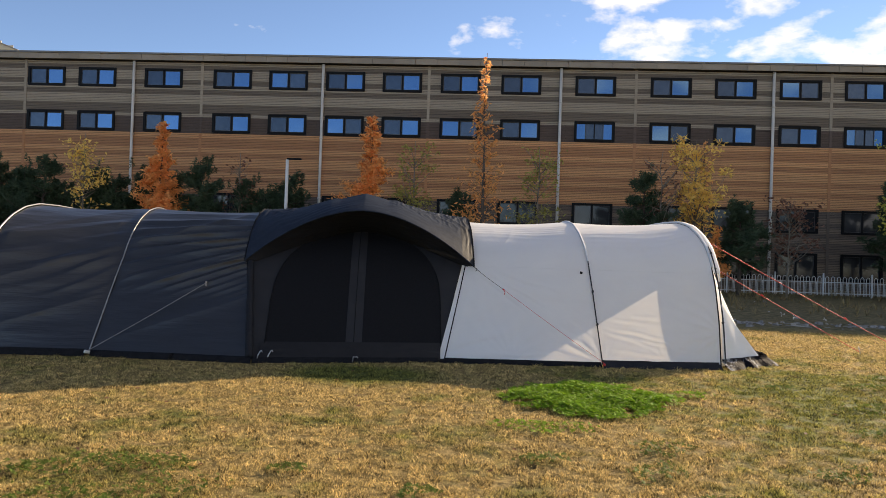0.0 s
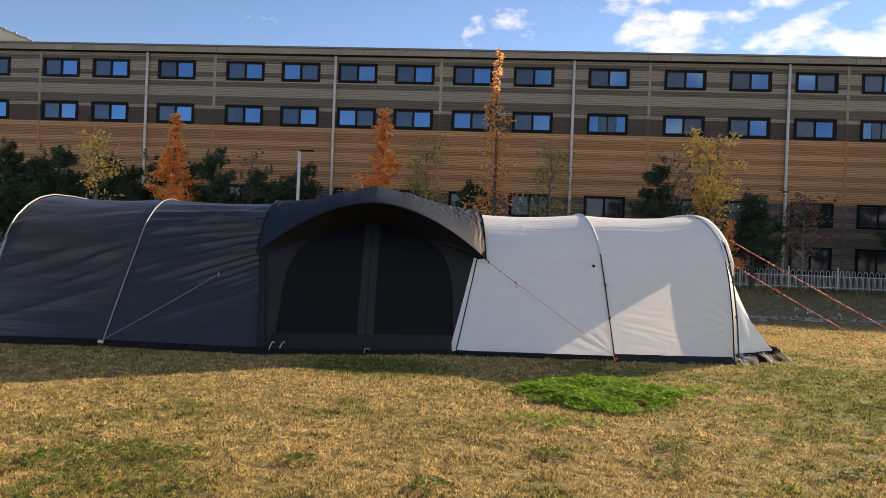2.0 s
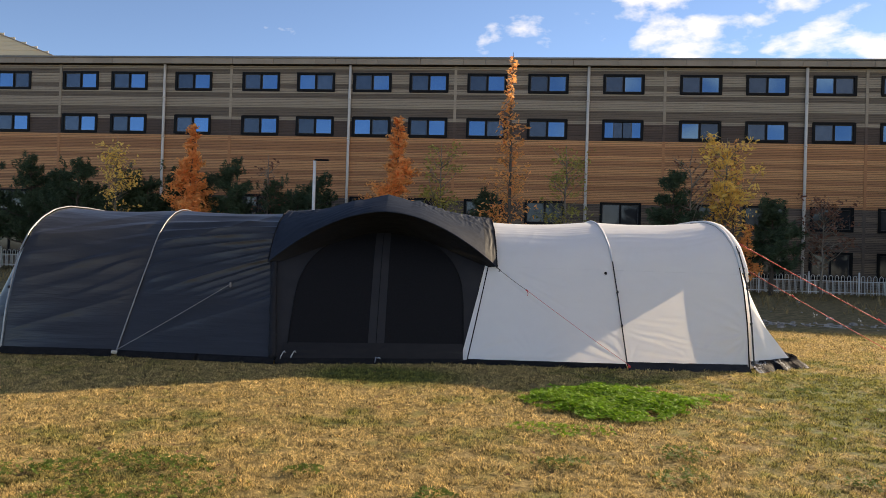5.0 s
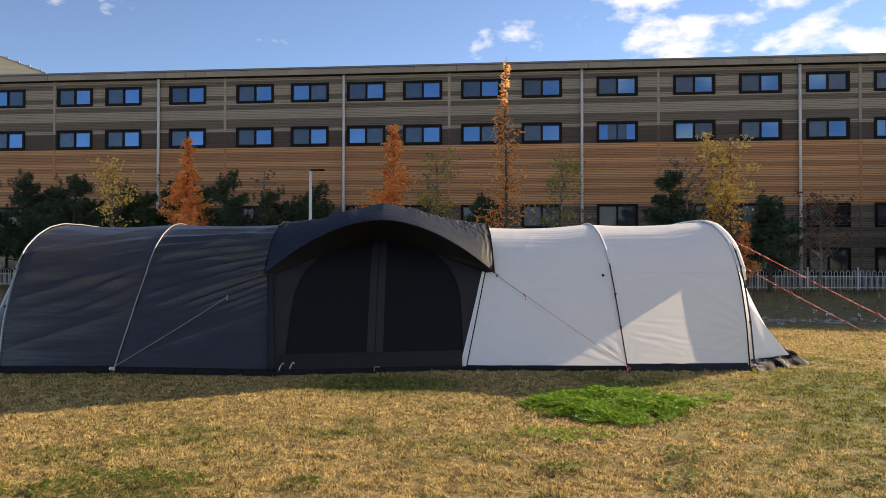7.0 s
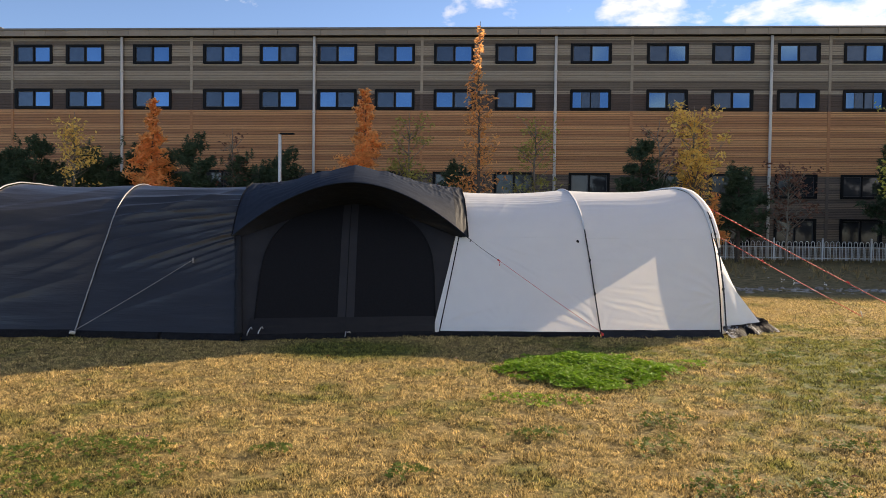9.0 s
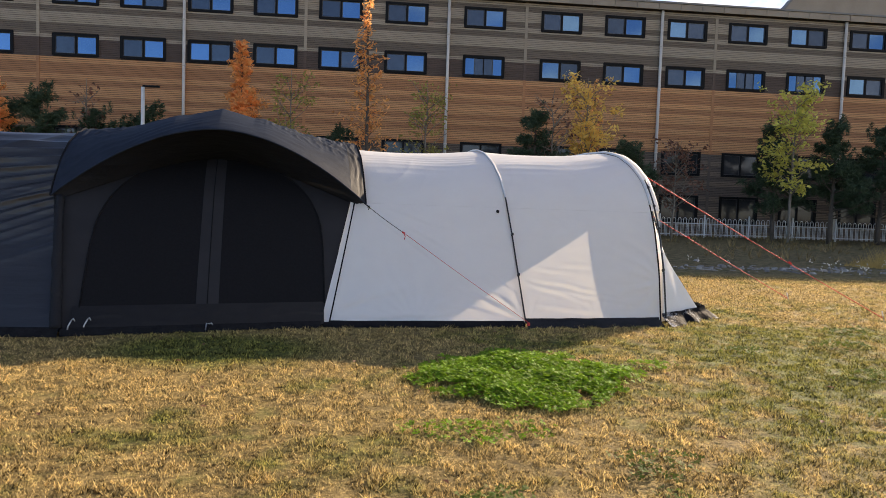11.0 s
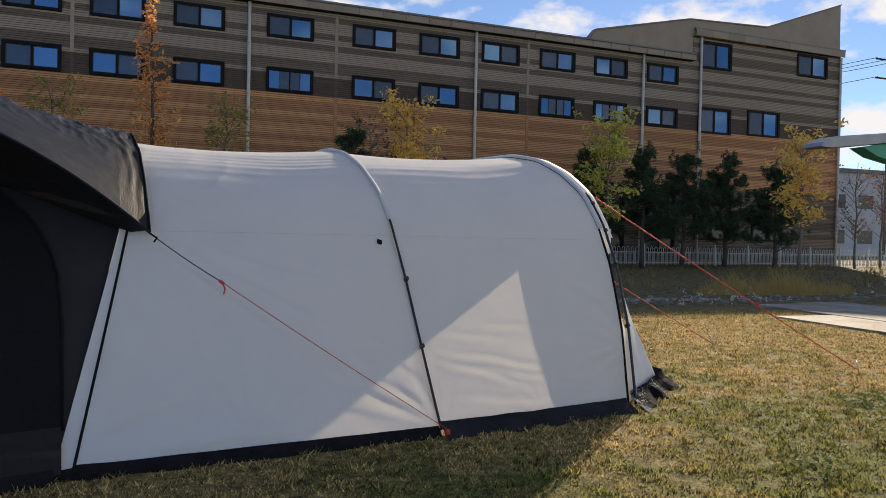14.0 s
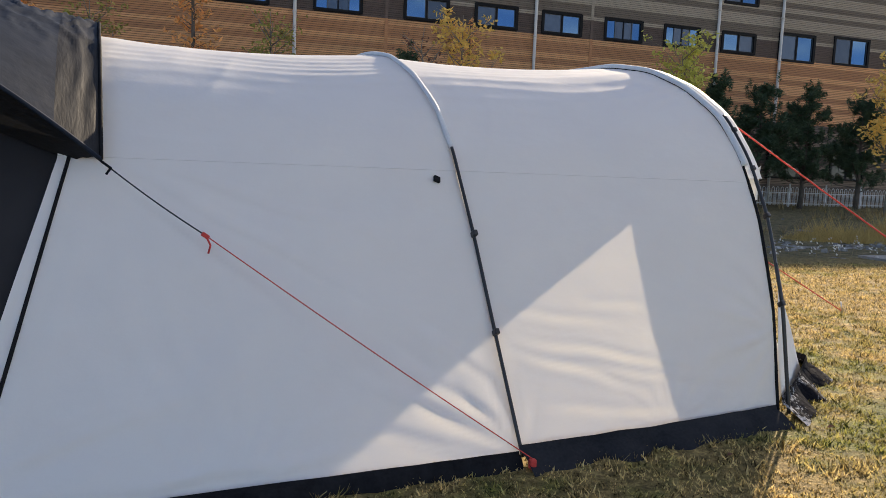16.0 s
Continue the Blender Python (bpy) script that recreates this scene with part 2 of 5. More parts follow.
def lawn_material(name, blades):
    """Dry lawn: straw with greener patches by the place in the world; beyond the lawn rough soil and weeds."""
    m = bpy.data.materials.new(name)
    m.use_nodes = True
    nt = m.node_tree
    bsdf = nt.nodes["Principled BSDF"]
    bsdf.inputs["Roughness"].default_value = 0.85
    bsdf.inputs["Specular IOR Level"].default_value = 0.15
    geo = nt.nodes.new("ShaderNodeNewGeometry")
    pos = geo.outputs["Position"]
    big = node(nt, "ShaderNodeTexNoise", Scale=0.55, Detail=3.0, Roughness=0.6)
    mid = node(nt, "ShaderNodeTexNoise", Scale=3.2, Detail=5.0, Roughness=0.65)
    tiny = node(nt, "ShaderNodeTexNoise", Scale=38.0, Detail=4.0, Roughness=0.7)
    for n in (big, mid, tiny):
        link(nt, pos, n.inputs["Vector"])
    add = nt.nodes.new("ShaderNodeMixRGB")
    add.inputs["Fac"].default_value = 0.45
    link(nt, big.outputs["Fac"], add.inputs["Color1"])
    link(nt, mid.outputs["Fac"], add.inputs["Color2"])
    patch = node(nt, "ShaderNodeMapRange")
    for key, value in (("From Min", 0.50), ("From Max", 0.63), ("To Min", 0.16), ("To Max", 0.85)):
        patch.inputs[key].default_value = value
    # the greener sward before the entrance
    far = nt.nodes.new("ShaderNodeVectorMath")
    far.operation = "DISTANCE"
    squash = nt.nodes.new("ShaderNodeMapping")
    squash.inputs["Scale"].default_value = (1.0, 1.5, 0.0)
    link(nt, pos, squash.inputs["Vector"])
    link(nt, squash.outputs["Vector"], far.inputs[0])
    far.inputs[1].default_value = (-1.6, 14.4, 0.0)
    sward = node(nt, "ShaderNodeMapRange")
    for key, value in (("From Min", 0.7), ("From Max", 1.5), ("To Min", 0.85), ("To Max", 0.0)):
        sward.inputs[key].default_value = value
    link(nt, far.outputs["Value"], sward.inputs["Value"])
    far2 = nt.nodes.new("ShaderNodeVectorMath")
    far2.operation = "DISTANCE"
    link(nt, pos, far2.inputs[0])
    far2.inputs[1].default_value = (4.9, 9.6, 0.0)
    sward2 = node(nt, "ShaderNodeMapRange")
    for key, value in (("From Min", 0.9), ("From Max", 4.0), ("To Min", 0.13), ("To Max", 0.0)):
        sward2.inputs[key].default_value = value
    link(nt, far2.outputs["Value"], sward2.inputs["Value"])
    lush = nt.nodes.new("ShaderNodeMath")
    lush.operation = "ADD"
    link(nt, add.outputs["Color"], lush.inputs[0])
    link(nt, sward2.outputs["Result"], lush.inputs[1])
    link(nt, lush.outputs[0], patch.inputs["Value"])
    most = nt.nodes.new("ShaderNodeMath")
    most.operation = "MAXIMUM"
    link(nt, patch.outputs["Result"], most.inputs[0])
    link(nt, sward.outputs["Result"], most.inputs[1])
    straw = nt.nodes.new("ShaderNodeValToRGB")
    straw.color_ramp.elements[0].color = (0.085, 0.056, 0.022, 1) if not blades else (0.085, 0.055, 0.022, 1)
    straw.color_ramp.elements[1].color = (0.36, 0.25, 0.105, 1) if not blades else (0.85, 0.625, 0.285, 1)
    straw.color_ramp.elements[0].position, straw.color_ramp.elements[1].position = 0.24, 0.66
    green = nt.nodes.new("ShaderNodeValToRGB")
    green.color_ramp.elements[0].color = (0.035, 0.055, 0.012, 1) if not blades else (0.022, 0.040, 0.006, 1)
    green.color_ramp.elements[1].color = (0.13, 0.16, 0.035, 1) if not blades else (0.27, 0.29, 0.055, 1)
    green.color_ramp.elements[0].position, green.color_ramp.elements[1].position = 0.35, 0.65
    mott = node(nt, "ShaderNodeTexNoise", Scale=16.0, Detail=5.0, Roughness=0.75)
    link(nt, pos, mott.inputs["Vector"])
    mixv = nt.nodes.new("ShaderNodeMixRGB")
    mixv.inputs["Fac"].default_value = 0.4
    link(nt, tiny.outputs["Fac"] if not blades else geo.outputs["Random Per Island"], mixv.inputs["Color1"])
    link(nt, mott.outputs["Fac"], mixv.inputs["Color2"])
    vary = mixv.outputs["Color"]
    link(nt, vary, straw.inputs["Fac"])
    link(nt, vary, green.inputs["Fac"])
    lawn = nt.nodes.new("ShaderNodeMixRGB")
    link(nt, most.outputs[0], lawn.inputs["Fac"])
    link(nt, straw.outputs["Color"], lawn.inputs["Color1"])
    link(nt, green.outputs["Color"], lawn.inputs["Color2"])
    sep = nt.nodes.new("ShaderNodeSeparateXYZ")
    link(nt, pos, sep.inputs["Vector"])
    wob = nt.nodes.new("ShaderNodeMath")
    wob.operation = "MULTIPLY_ADD"
    link(nt, mid.outputs["Fac"], wob.inputs[0])
    wob.inputs[1].default_value = 1.2
    link(nt, sep.outputs["Y"], wob.inputs[2])
    rough = node(nt, "ShaderNodeMapRange")
    for key, value in (("From Min", 19.9), ("From Max", 20.6)):
        rough.inputs[key].default_value = value
    link(nt, wob.outputs[0], rough.inputs["Value"])
    soil = nt.nodes.new("ShaderNodeValToRGB")
    soil.color_ramp.elements[0].color = (0.065, 0.062, 0.028, 1)
    soil.color_ramp.elements[1].color = (0.22, 0.175, 0.09, 1)
    soil.color_ramp.elements[0].position, soil.color_ramp.elements[1].position = 0.35, 0.65
    link(nt, mid.outputs["Fac"], soil.inputs["Fac"])
    whole = nt.nodes.new("ShaderNodeMixRGB")
    link(nt, rough.outputs["Result"], whole.inputs["Fac"])
    link(nt, lawn.outputs["Color"], whole.inputs["Color1"])
    link(nt, soil.outputs["Color"], whole.inputs["Color2"])
    coarse = node(nt, "ShaderNodeTexNoise", Scale=8.0, Detail=7.0, Roughness=0.9)
    link(nt, pos, coarse.inputs["Vector"])
    shade = node(nt, "ShaderNodeMapRange")
    for key, value in (("From Min", 0.36), ("From Max", 0.62), ("To Min", 0.35), ("To Max", 1.65)):
        shade.inputs[key].default_value = value
    link(nt, coarse.outputs["Fac"], shade.inputs["Value"])
    worn = nt.nodes.new("ShaderNodeHueSaturation")
    link(nt, shade.outputs["Result"], worn.inputs["Value"])
    link(nt, whole.outputs["Color"], worn.inputs["Color"])
    whole = worn
    link(nt, whole.outputs["Color"], bsdf.inputs["Base Color"])
    if not blades:
        b = node(nt, "ShaderNodeBump", Strength=0.9, Distance=0.03)
        link(nt, tiny.outputs["Fac"], b.inputs["Height"])
        link(nt, b.outputs["Normal"], bsdf.inputs["Normal"])
    else:
        tr = nt.nodes.new("ShaderNodeBsdfTranslucent")
        link(nt, whole.outputs["Color"], tr.inputs["Color"])
        mix = nt.nodes.new("ShaderNodeMixShader")
        mix.inputs["Fac"].default_value = 0.35
        link(nt, bsdf.outputs["BSDF"], mix.inputs[1])
        link(nt, tr.outputs["BSDF"], mix.inputs[2])
        link(nt, mix.outputs["Shader"], nt.nodes["Material Output"].inputs["Surface"])
    return m


M_LAWN = lawn_material("dry_lawn", False)
M_BLADE = lawn_material("grass_blades", True)


# ---- building helpers ----
def mesh_of(name, verts, faces, mat, smooth=False):
    me = bpy.data.meshes.new(name)
    me.from_pydata([tuple(map(float, v)) for v in verts], [], [tuple(map(int, f)) for f in faces])
    if mat:
        me.materials.append(mat)
    if smooth:
        me.polygons.foreach_set("use_smooth", [True] * len(me.polygons))
    me.update()
    return me


def put(name, me, parent=None, label="", m=None):
    ob = new(name, me)
    if parent is not None:
        ob.parent = parent
    if m is not None:
        ob.matrix_basis = m
    if label:
        ob["label"] = label
    return ob


def part(name, bm, mat, parent=None, label="", smooth=False, m=None):
    me = bpy.data.meshes.new(name)
    bm.to_mesh(me)
    bm.free()
    me.materials.append(mat)
    if smooth:
        me.polygons.foreach_set("use_smooth", [True] * len(me.polygons))
    return put(name, me, parent, label, m)


def root(name, m, label, category, group="", kind=""):
    ob = new(name)
    ob.empty_display_size = 0.2
    ob.matrix_basis = m
    return tagged(ob, label, category, group, kind)


def box(bm, x0, x1, y0, y1, z0, z1, bevel=0.0):
    got = bmesh.ops.create_cube(bm, size=1.0)
    for v in got["verts"]:
        v.co = Vector(((x0 + x1) / 2 + v.co.x * (x1 - x0), (y0 + y1) / 2 + v.co.y * (y1 - y0), (z0 + z1) / 2 + v.co.z * (z1 - z0)))
    if bevel:
        edges = list({e for v in got["verts"] for e in v.link_edges})
        bmesh.ops.bevel(bm, geom=edges, offset=bevel, segments=2, affect="EDGES", profile=0.5)


def boxed(x0, x1, y0, y1, z0, z1, bevel=0.0):
    bm = bmesh.new()
    box(bm, x0, x1, y0, y1, z0, z1, bevel)
    return bm


def prism(points, y0, y1):
    """A slab with an outline in x and z, from y0 to y1."""
    bm = bmesh.new()
    a = [bm.verts.new((x, y0, z)) for x, z in points]
    b = [bm.verts.new((x, y1, z)) for x, z in points]
    bm.faces.new(a)
    bm.faces.new(b[::-1])
    for i in range(len(a)):
        j = (i + 1) % len(a)
        bm.faces.new((a[j], a[i], b[i], b[j]))
    bmesh.ops.recalc_face_normals(bm, faces=bm.faces)
    return bm


def tube(points, radius, sides=8, taper=None):
    """Vertices and faces of a round bar along points."""
    pts = [Vector(p) for p in points]
    verts, faces = [], []
    for i, p in enumerate(pts):
        d = (pts[min(i + 1, len(pts) - 1)] - pts[max(i - 1, 0)]).normalized()
        a = d.cross(Vector((0.13, 0.31, 0.94)) if abs(d.z) < 0.85 else Vector((1, 0.1, 0))).normalized()
        b = d.cross(a)
        r = radius if taper is None else radius + (taper - radius) * i / (len(pts) - 1)
        for k in range(sides):
            w = 2 * math.pi * k / sides
            verts.append(p + (a * math.cos(w) + b * math.sin(w)) * r)
    for i in range(len(pts) - 1):
        for k in range(sides):
            k2 = (k + 1) % sides
            faces.append((i * sides + k, i * sides + k2, (i + 1) * sides + k2, (i + 1) * sides + k))
    faces.append(tuple(range(sides))[::-1])
    faces.append(tuple((len(pts) - 1) * sides + k for k in range(sides)))
    return verts, faces


def joined(pieces):
    verts, faces = [], []
    for v, f in pieces:
        n = len(verts)
        verts += list(v)
        faces += [tuple(i + n for i in q) for q in f]
    return verts, faces


def bar(name, points, radius, mat, parent=None, label="", sides=8, taper=None):
    v, f = tube(points, radius, sides, taper)
    return put(name, mesh_of(name, v, f, mat, True), parent, label)


def sheet(rows):
    """Vertices and faces of a grid of points, rows of equal length."""
    n = len(rows[0])
    verts = [p for row in rows for p in row]
    faces = [(i * n + k, i * n + k + 1, (i + 1) * n + k + 1, (i + 1) * n + k) for i in range(len(rows) - 1) for k in range(n - 1)]
    return verts, faces


# ---- ground ----
def ground_height(x, y):
    fall = min(1.0, max(0.0, (10.6 - y) / 4.5)) if y > 0 else 1.0
    return -0.07 * fall + 0.018 * noise.noise(Vector((x * 0.8, y * 0.8, 0.0))) + 0.008 * noise.noise(Vector((x * 4, y * 4, 3.0))) - 0.012


def build_ground():
    xs = np.concatenate([[-900, -300, -120, -60, -30], np.linspace(-14, 14, 113), [30, 60, 120, 300, 900]])
    ys = np.concatenate([[-400, -100, -30, -8], np.linspace(0, 24, 97), [30, 36, 42, 50, 70, 120, 300, 2200]])
    rows = [[(x, y, ground_height(x, y) if -14 <= x <= 14 and 0 <= y <= 24 else (-0.082 if y < 6 else -0.012 - 0.07 * max(0.0, (10.6 - y) / 4.5) if y < 10.6 else -0.012)) for x in xs] for y in ys]
    v, f = sheet(rows)
    ob = put("ground", mesh_of("ground", v, f, M_LAWN, True))
    tagged(ob, "dry straw-coloured lawn with greener patches and bare soil", "ground", kind="structure")


def build_blades():
    """Short grass as one mass of bent blades, denser where the camera passes."""
    rng = np.random.default_rng(4)
    n = 1450000
    y = 2.3 + 16.5 * rng.random(n) ** 1.45
    side = rng.random(n) * 2 - 1
    x = side * (2.0 + 0.72 * y)
    hole = np.array([noise.noise(Vector((a * 19, b * 19, 2.0))) for a, b in zip(x, y)])
    rim = np.clip((1 - np.abs(side)) / 0.25, 0, 1) * np.clip((y - 2.2) / 2.0, 0, 1)
    kept = (hole > -0.30) & (rng.random(n) < rim ** 0.7)
    x, y = x[kept], y[kept]
    n = len(x)
    z = np.array([ground_height(a, b) for a, b in zip(x, y)])
    clump = np.array([noise.noise(Vector((a * 6, b * 6, 7.0))) for a, b in zip(x, y)])
    h = (0.007 + 0.019 * rng.random(n) ** 1.6) * (1 + 1.3 * clump) * (1 + 0.02 * y)
    w = (0.0018 + 0.0030 * rng.random(n) ** 1.5) * (1 + 0.085 * y)
    yaw = rng.random(n) * 2 * np.pi
    lean = (0.2 + rng.random(n) * 1.2) * h
    la = rng.random(n) * 2 * np.pi
    dx, dy = np.cos(yaw) * w, np.sin(yaw) * w
    lx, ly = np.cos(la) * lean, np.sin(la) * lean
    v = np.empty((n, 3, 3))
    v[:, 0] = np.stack([x - dx, y - dy, z - 0.004], 1)
    v[:, 1] = np.stack([x + dx, y + dy, z - 0.004], 1)
    v[:, 2] = np.stack([x + lx, y + ly, z + h], 1)
    me = bpy.data.meshes.new("grass")
    me.from_pydata(v.reshape(-1, 3).tolist(), [], np.arange(n * 3).reshape(-1, 3).tolist())
    me.materials.append(M_BLADE)
    tagged(put("grass", me), "short dry straw and green grass blades of the lawn", "grass", kind="stuff")


def trefoils(verts, faces, rng, cx, cy, rx, ry, count, tall, small, turn=0.0, ragged=0.3):
    """Stems with three leaflets in a ragged patch, thicker in the middle."""
    made = 0
    while made < count:
        a, r = rng.random() * 2 * math.pi, math.sqrt(rng.random())
        lump = 1 + ragged * noise.noise(Vector((math.cos(a) * 1.3 + cx, math.sin(a) * 1.3, cy))) + 0.6 * ragged * noise.noise(Vector((math.cos(a) * 4, math.sin(a) * 4, cx)))
        px, py = math.cos(a) * r * rx * lump, math.sin(a) * r * ry * lump
        x, y = cx + px * math.cos(turn) - py * math.sin(turn), cy + px * math.sin(turn) + py * math.cos(turn)
        made += 1
        if rng.random() < r ** 3 * 0.9 or (r > 0.6 and noise.noise(Vector((x * 4.5, y * 4.5, 6.0))) < -0.25):
            continue
        thick = max(0.25, 1 - r ** 3) * (0.7 + 0.7 * noise.noise(Vector((x * 3, y * 3, 1.0))))
        h = 0.015 + tall * (0.45 + 0.55 * rng.random()) * thick
        s = small * (0.7 + 0.6 * rng.random())
        tx, ty = (rng.random() - 0.5) * 1.3, (rng.random() - 0.5) * 1.3
        spin, base = rng.random() * 6.28, ground_height(x, y) + 0.012
        for k in range(3):
            b = spin + k * 2.094
            c, d = math.cos(b), math.sin(b)
            n = len(verts)
            for fx, fy in ((0, 0), (0.7, 0.62), (1.35, 0.45), (1.35, -0.45), (0.7, -0.62)):
                qx, qy = (c * fx - d * fy) * s, (d * fx + c * fy) * s
                verts.append((x + qx, y + qy, base + h + qx * tx + qy * ty + 0.25 * abs(fy) * s))
            faces.append((n, n + 1, n + 2, n + 3, n + 4))


def build_clover():
    rng = random.Random(9)
    verts, faces = [], []
    trefoils(verts, faces, rng, 1.26, 8.70, 0.95, 1.0, 19500, 0.08, 0.0138)
    trefoils(verts, faces, rng, 2.0, 8.85, 0.42, 0.36, 1300, 0.07, 0.0135)
    trefoils(verts, faces, rng, 2.6, 9.2, 0.34, 0.22, 240, 0.05, 0.013)
    trefoils(verts, faces, rng, 0.75, 7.2, 0.6, 0.35, 420, 0.04, 0.013)
    me = mesh_of("clover_patch", verts, faces, L_CLOVER)
    tagged(put("clover_patch", me), "bright green clover patch in the dry lawn", "clover", kind="stuff")
    verts, faces = [], []
    for x, y, r in TUFTS:
        trefoils(verts, faces, rng, x, y, r, r * 0.7, int(700 * r), 0.06, 0.012, rng.random(), 0.5)
    me = mesh_of("lawn_weeds", verts, faces, L_TUFT)
    tagged(put("lawn_weeds", me), "low dark green weed tufts in the lawn", "weeds", kind="stuff")


TUFTS = ((-1.23, 5.43, 0.16), (-0.18, 5.05, 0.20), (1.87, 5.10, 0.36), (2.45, 5.05, 0.34), (1.60, 4.30, 0.42), (-2.7, 5.2, 0.6), (-2.5, 4.4, 0.5),
         (-1.9, 4.75, 0.5), (-3.1, 5.0, 0.45), (1.75, 6.6, 0.4), (1.6, 5.9, 0.35), (0.7, 6.1, 0.25), (4.0, 7.6, 0.3), (-3.4, 4.6, 0.5), (-2.2, 5.3, 0.4), (3.1, 6.2, 0.3),
         (3.3, 5.2, 0.3), (4.3, 6.9, 0.35), (4.6, 8.9, 0.4), (5.2, 10.3, 0.4), (3.9, 9.9, 0.35), (5.9, 11.3, 0.4))


build_ground()


# ---- the tents, in a frame turned ten degrees ----
TENT = pose(0, 0, 0.025, 0, 0, 10)
MID = 13.40
HALF = 2.60
FRONT_A = ((0, 0), (0.35, 0.57), (0.66, 1.06), (0.98, 1.52), (1.25, 1.80), (1.60, 2.03), (1.98, 2.18), (2.32, 2.245), (2.60, 2.262))
FRONT_M = ((0, 0), (0.32, 0.57), (0.59, 1.06), (0.88, 1.52), (1.14, 1.79), (1.52, 2.02), (1.94, 2.18), (2.32, 2.245), (2.60, 2.262))
FRONT_B = ((0, 0), (0.11, 0.66), (0.28, 1.20), (0.46, 1.55), (0.70, 1.84), (1.04, 2.05), (1.43, 2.20), (1.9, 2.28), (2.32, 2.285), (2.60, 2.292))


def smooth_line(points, n):
    """n even points on a soft curve through points."""
    pts = np.array(points, float)
    s = np.concatenate([[0], np.cumsum(np.linalg.norm(np.diff(pts, axis=0), axis=1))])
    fine = np.linspace(0, s[-1], 400)
    line = np.stack([np.interp(fine, s, pts[:, k]) for k in range(pts.shape[1])], 1)
    for _ in range(30):
        line[1:-1] = 0.25 * line[:-2] + 0.5 * line[1:-1] + 0.25 * line[2:]
    s2 = np.concatenate([[0], np.cumsum(np.linalg.norm(np.diff(line, axis=0), axis=1))])
    even = np.linspace(0, s2[-1], n)
    return np.stack([np.interp(even, s2, line[:, k]) for k in range(pts.shape[1])], 1)


def arch(points, base, n=40, height=1.0):
    """Half outline mirrored about the middle line: v and z from the near foot to the far foot."""
    half = [(base + o * (MID - base) / HALF, z * height) for o, z in points]
    whole = half + [(2 * MID - v, z) for v, z in half[-2::-1]]
    return smooth_line(whole, 2 * n + 1)


def tunnel(stations, steps, sag, seed, crease=0.006, waves=0.0, pegs=(), crest=0.0, lines=()):
    """Cloth stretched over arches: each station is u at the foot, u at the top, and an outline."""
    rows = []
    for i in range(len(stations) - 1):
        (a0, a1, pa), (b0, b1, pb) = stations[i], stations[i + 1]
        for k in range(steps + (i == len(stations) - 2)):
            t = k / steps
            row = []
            for (va, za), (vb, zb) in zip(pa, pb):
                ua = a0 + (a1 - a0) * min(1, za / 1.4)
                ub = b0 + (b1 - b0) * min(1, zb / 1.4)
                u, v, z = ua + (ub - ua) * t, va + (vb - va) * t, za + (zb - za) * t
                pull = sag * 4 * t * (1 - t) * min(1, z / 1.2)
                side = (v - MID) / 2.3
                z -= pull * max(0.0, 1 - side * side)
                v -= pull * side * 0.6
                c = crease * noise.noise(Vector((u * 0.9 + seed, v * 2.2, z * 3.4))) * min(1, z * 4)
                for pu, pz, strength in pegs:
                    if v < MID:
                        r = math.hypot(u - pu, z - pz)
                        turn = math.atan2(z - pz, u - pu) * 2.6 + 0.9 * noise.noise(Vector((u * 1.6, z * 1.6, pu)))
                        fold = (1 - abs(2 * (turn % 1.0) - 1)) ** 2.2 * (0.5 + noise.noise(Vector((u * 1.1, z * 1.1, pu + 5))))
                        c += 2.4 * strength * fold * math.exp(-r / 0.6) * min(1, r / 0.2)
                for u0, z0, u1, z1, deep in lines:
                    if v < MID:
                        du, dz = u1 - u0, z1 - z0
                        size = math.hypot(du, dz)
                        p = ((u - u0) * du + (z - z0) * dz) / size / size
                        if 0 < p < 1:
                            d = ((u - u0) * dz - (z - z0) * du) / size + 0.03 * noise.noise(Vector((u * 2.5, z * 2.5, u0 + z1)))
                            c += deep * math.sin(math.pi * p) * (math.exp(-(d / 0.022) ** 2) - 0.5 * math.exp(-((d - 0.045) / 0.03) ** 2))
                if crest and z > 1.75:
                    near = math.exp(-abs(u - b1) / 0.75) + 0.55 * math.exp(-abs(u - a1) / 0.5) + 0.25
                    p = (v * 8.5 + 0.5 * (b1 - u) * (v - MID + 0.7) + 1.4 * noise.noise(Vector((u * 0.7, v * 1.5, seed + 3)))) % 1.0
                    c += crest * near * (1 - abs(2 * p - 1)) ** 1.5 * min(1.0, (z - 1.75) / 0.25) * min(1.0, 0.25 + 4 * t * (1 - t) * 2) * (0.4 + max(0.0, noise.noise(Vector((u * 0.9, v * 2.3, seed + 7))) + 0.45))
                if waves:
                    fan = 38 * (z - 2.17) * math.exp(0.33 * (u + 1.8)) + 2.2 * noise.noise(Vector((u * 0.7, z * 1.5, seed)))
                    hush = 0.15 + 1.1 * max(0.0, noise.noise(Vector((u * 0.6, z * 3.2, seed + 9))) + 0.3)
                    p = fan * 0.26 % 1.0
                    ridge = (p / 0.74) ** 1.6 if p < 0.74 else ((1 - p) / 0.26) ** 0.8
                    c += 0.95 * waves * ridge * hush * min(1.0, max(0.0, (z - 0.75) / 0.4)) * min(1.0, abs(u + 3.75) / 0.22) * min(1.0, abs(u + 5.46) / 0.15)
                    c += waves * 0.35 * (1 - abs(math.sin(0.5 * (z * 9 - 3 * u)))) ** 3 * min(1, z * 2) * min(1.0, abs(u + 3.75) / 0.22) * min(1.0, abs(u + 5.46) / 0.15)
                row.append((u, v - c * math.copysign(1, MID - v), z + c * 0.3))
            rows.append(row)
    return rows


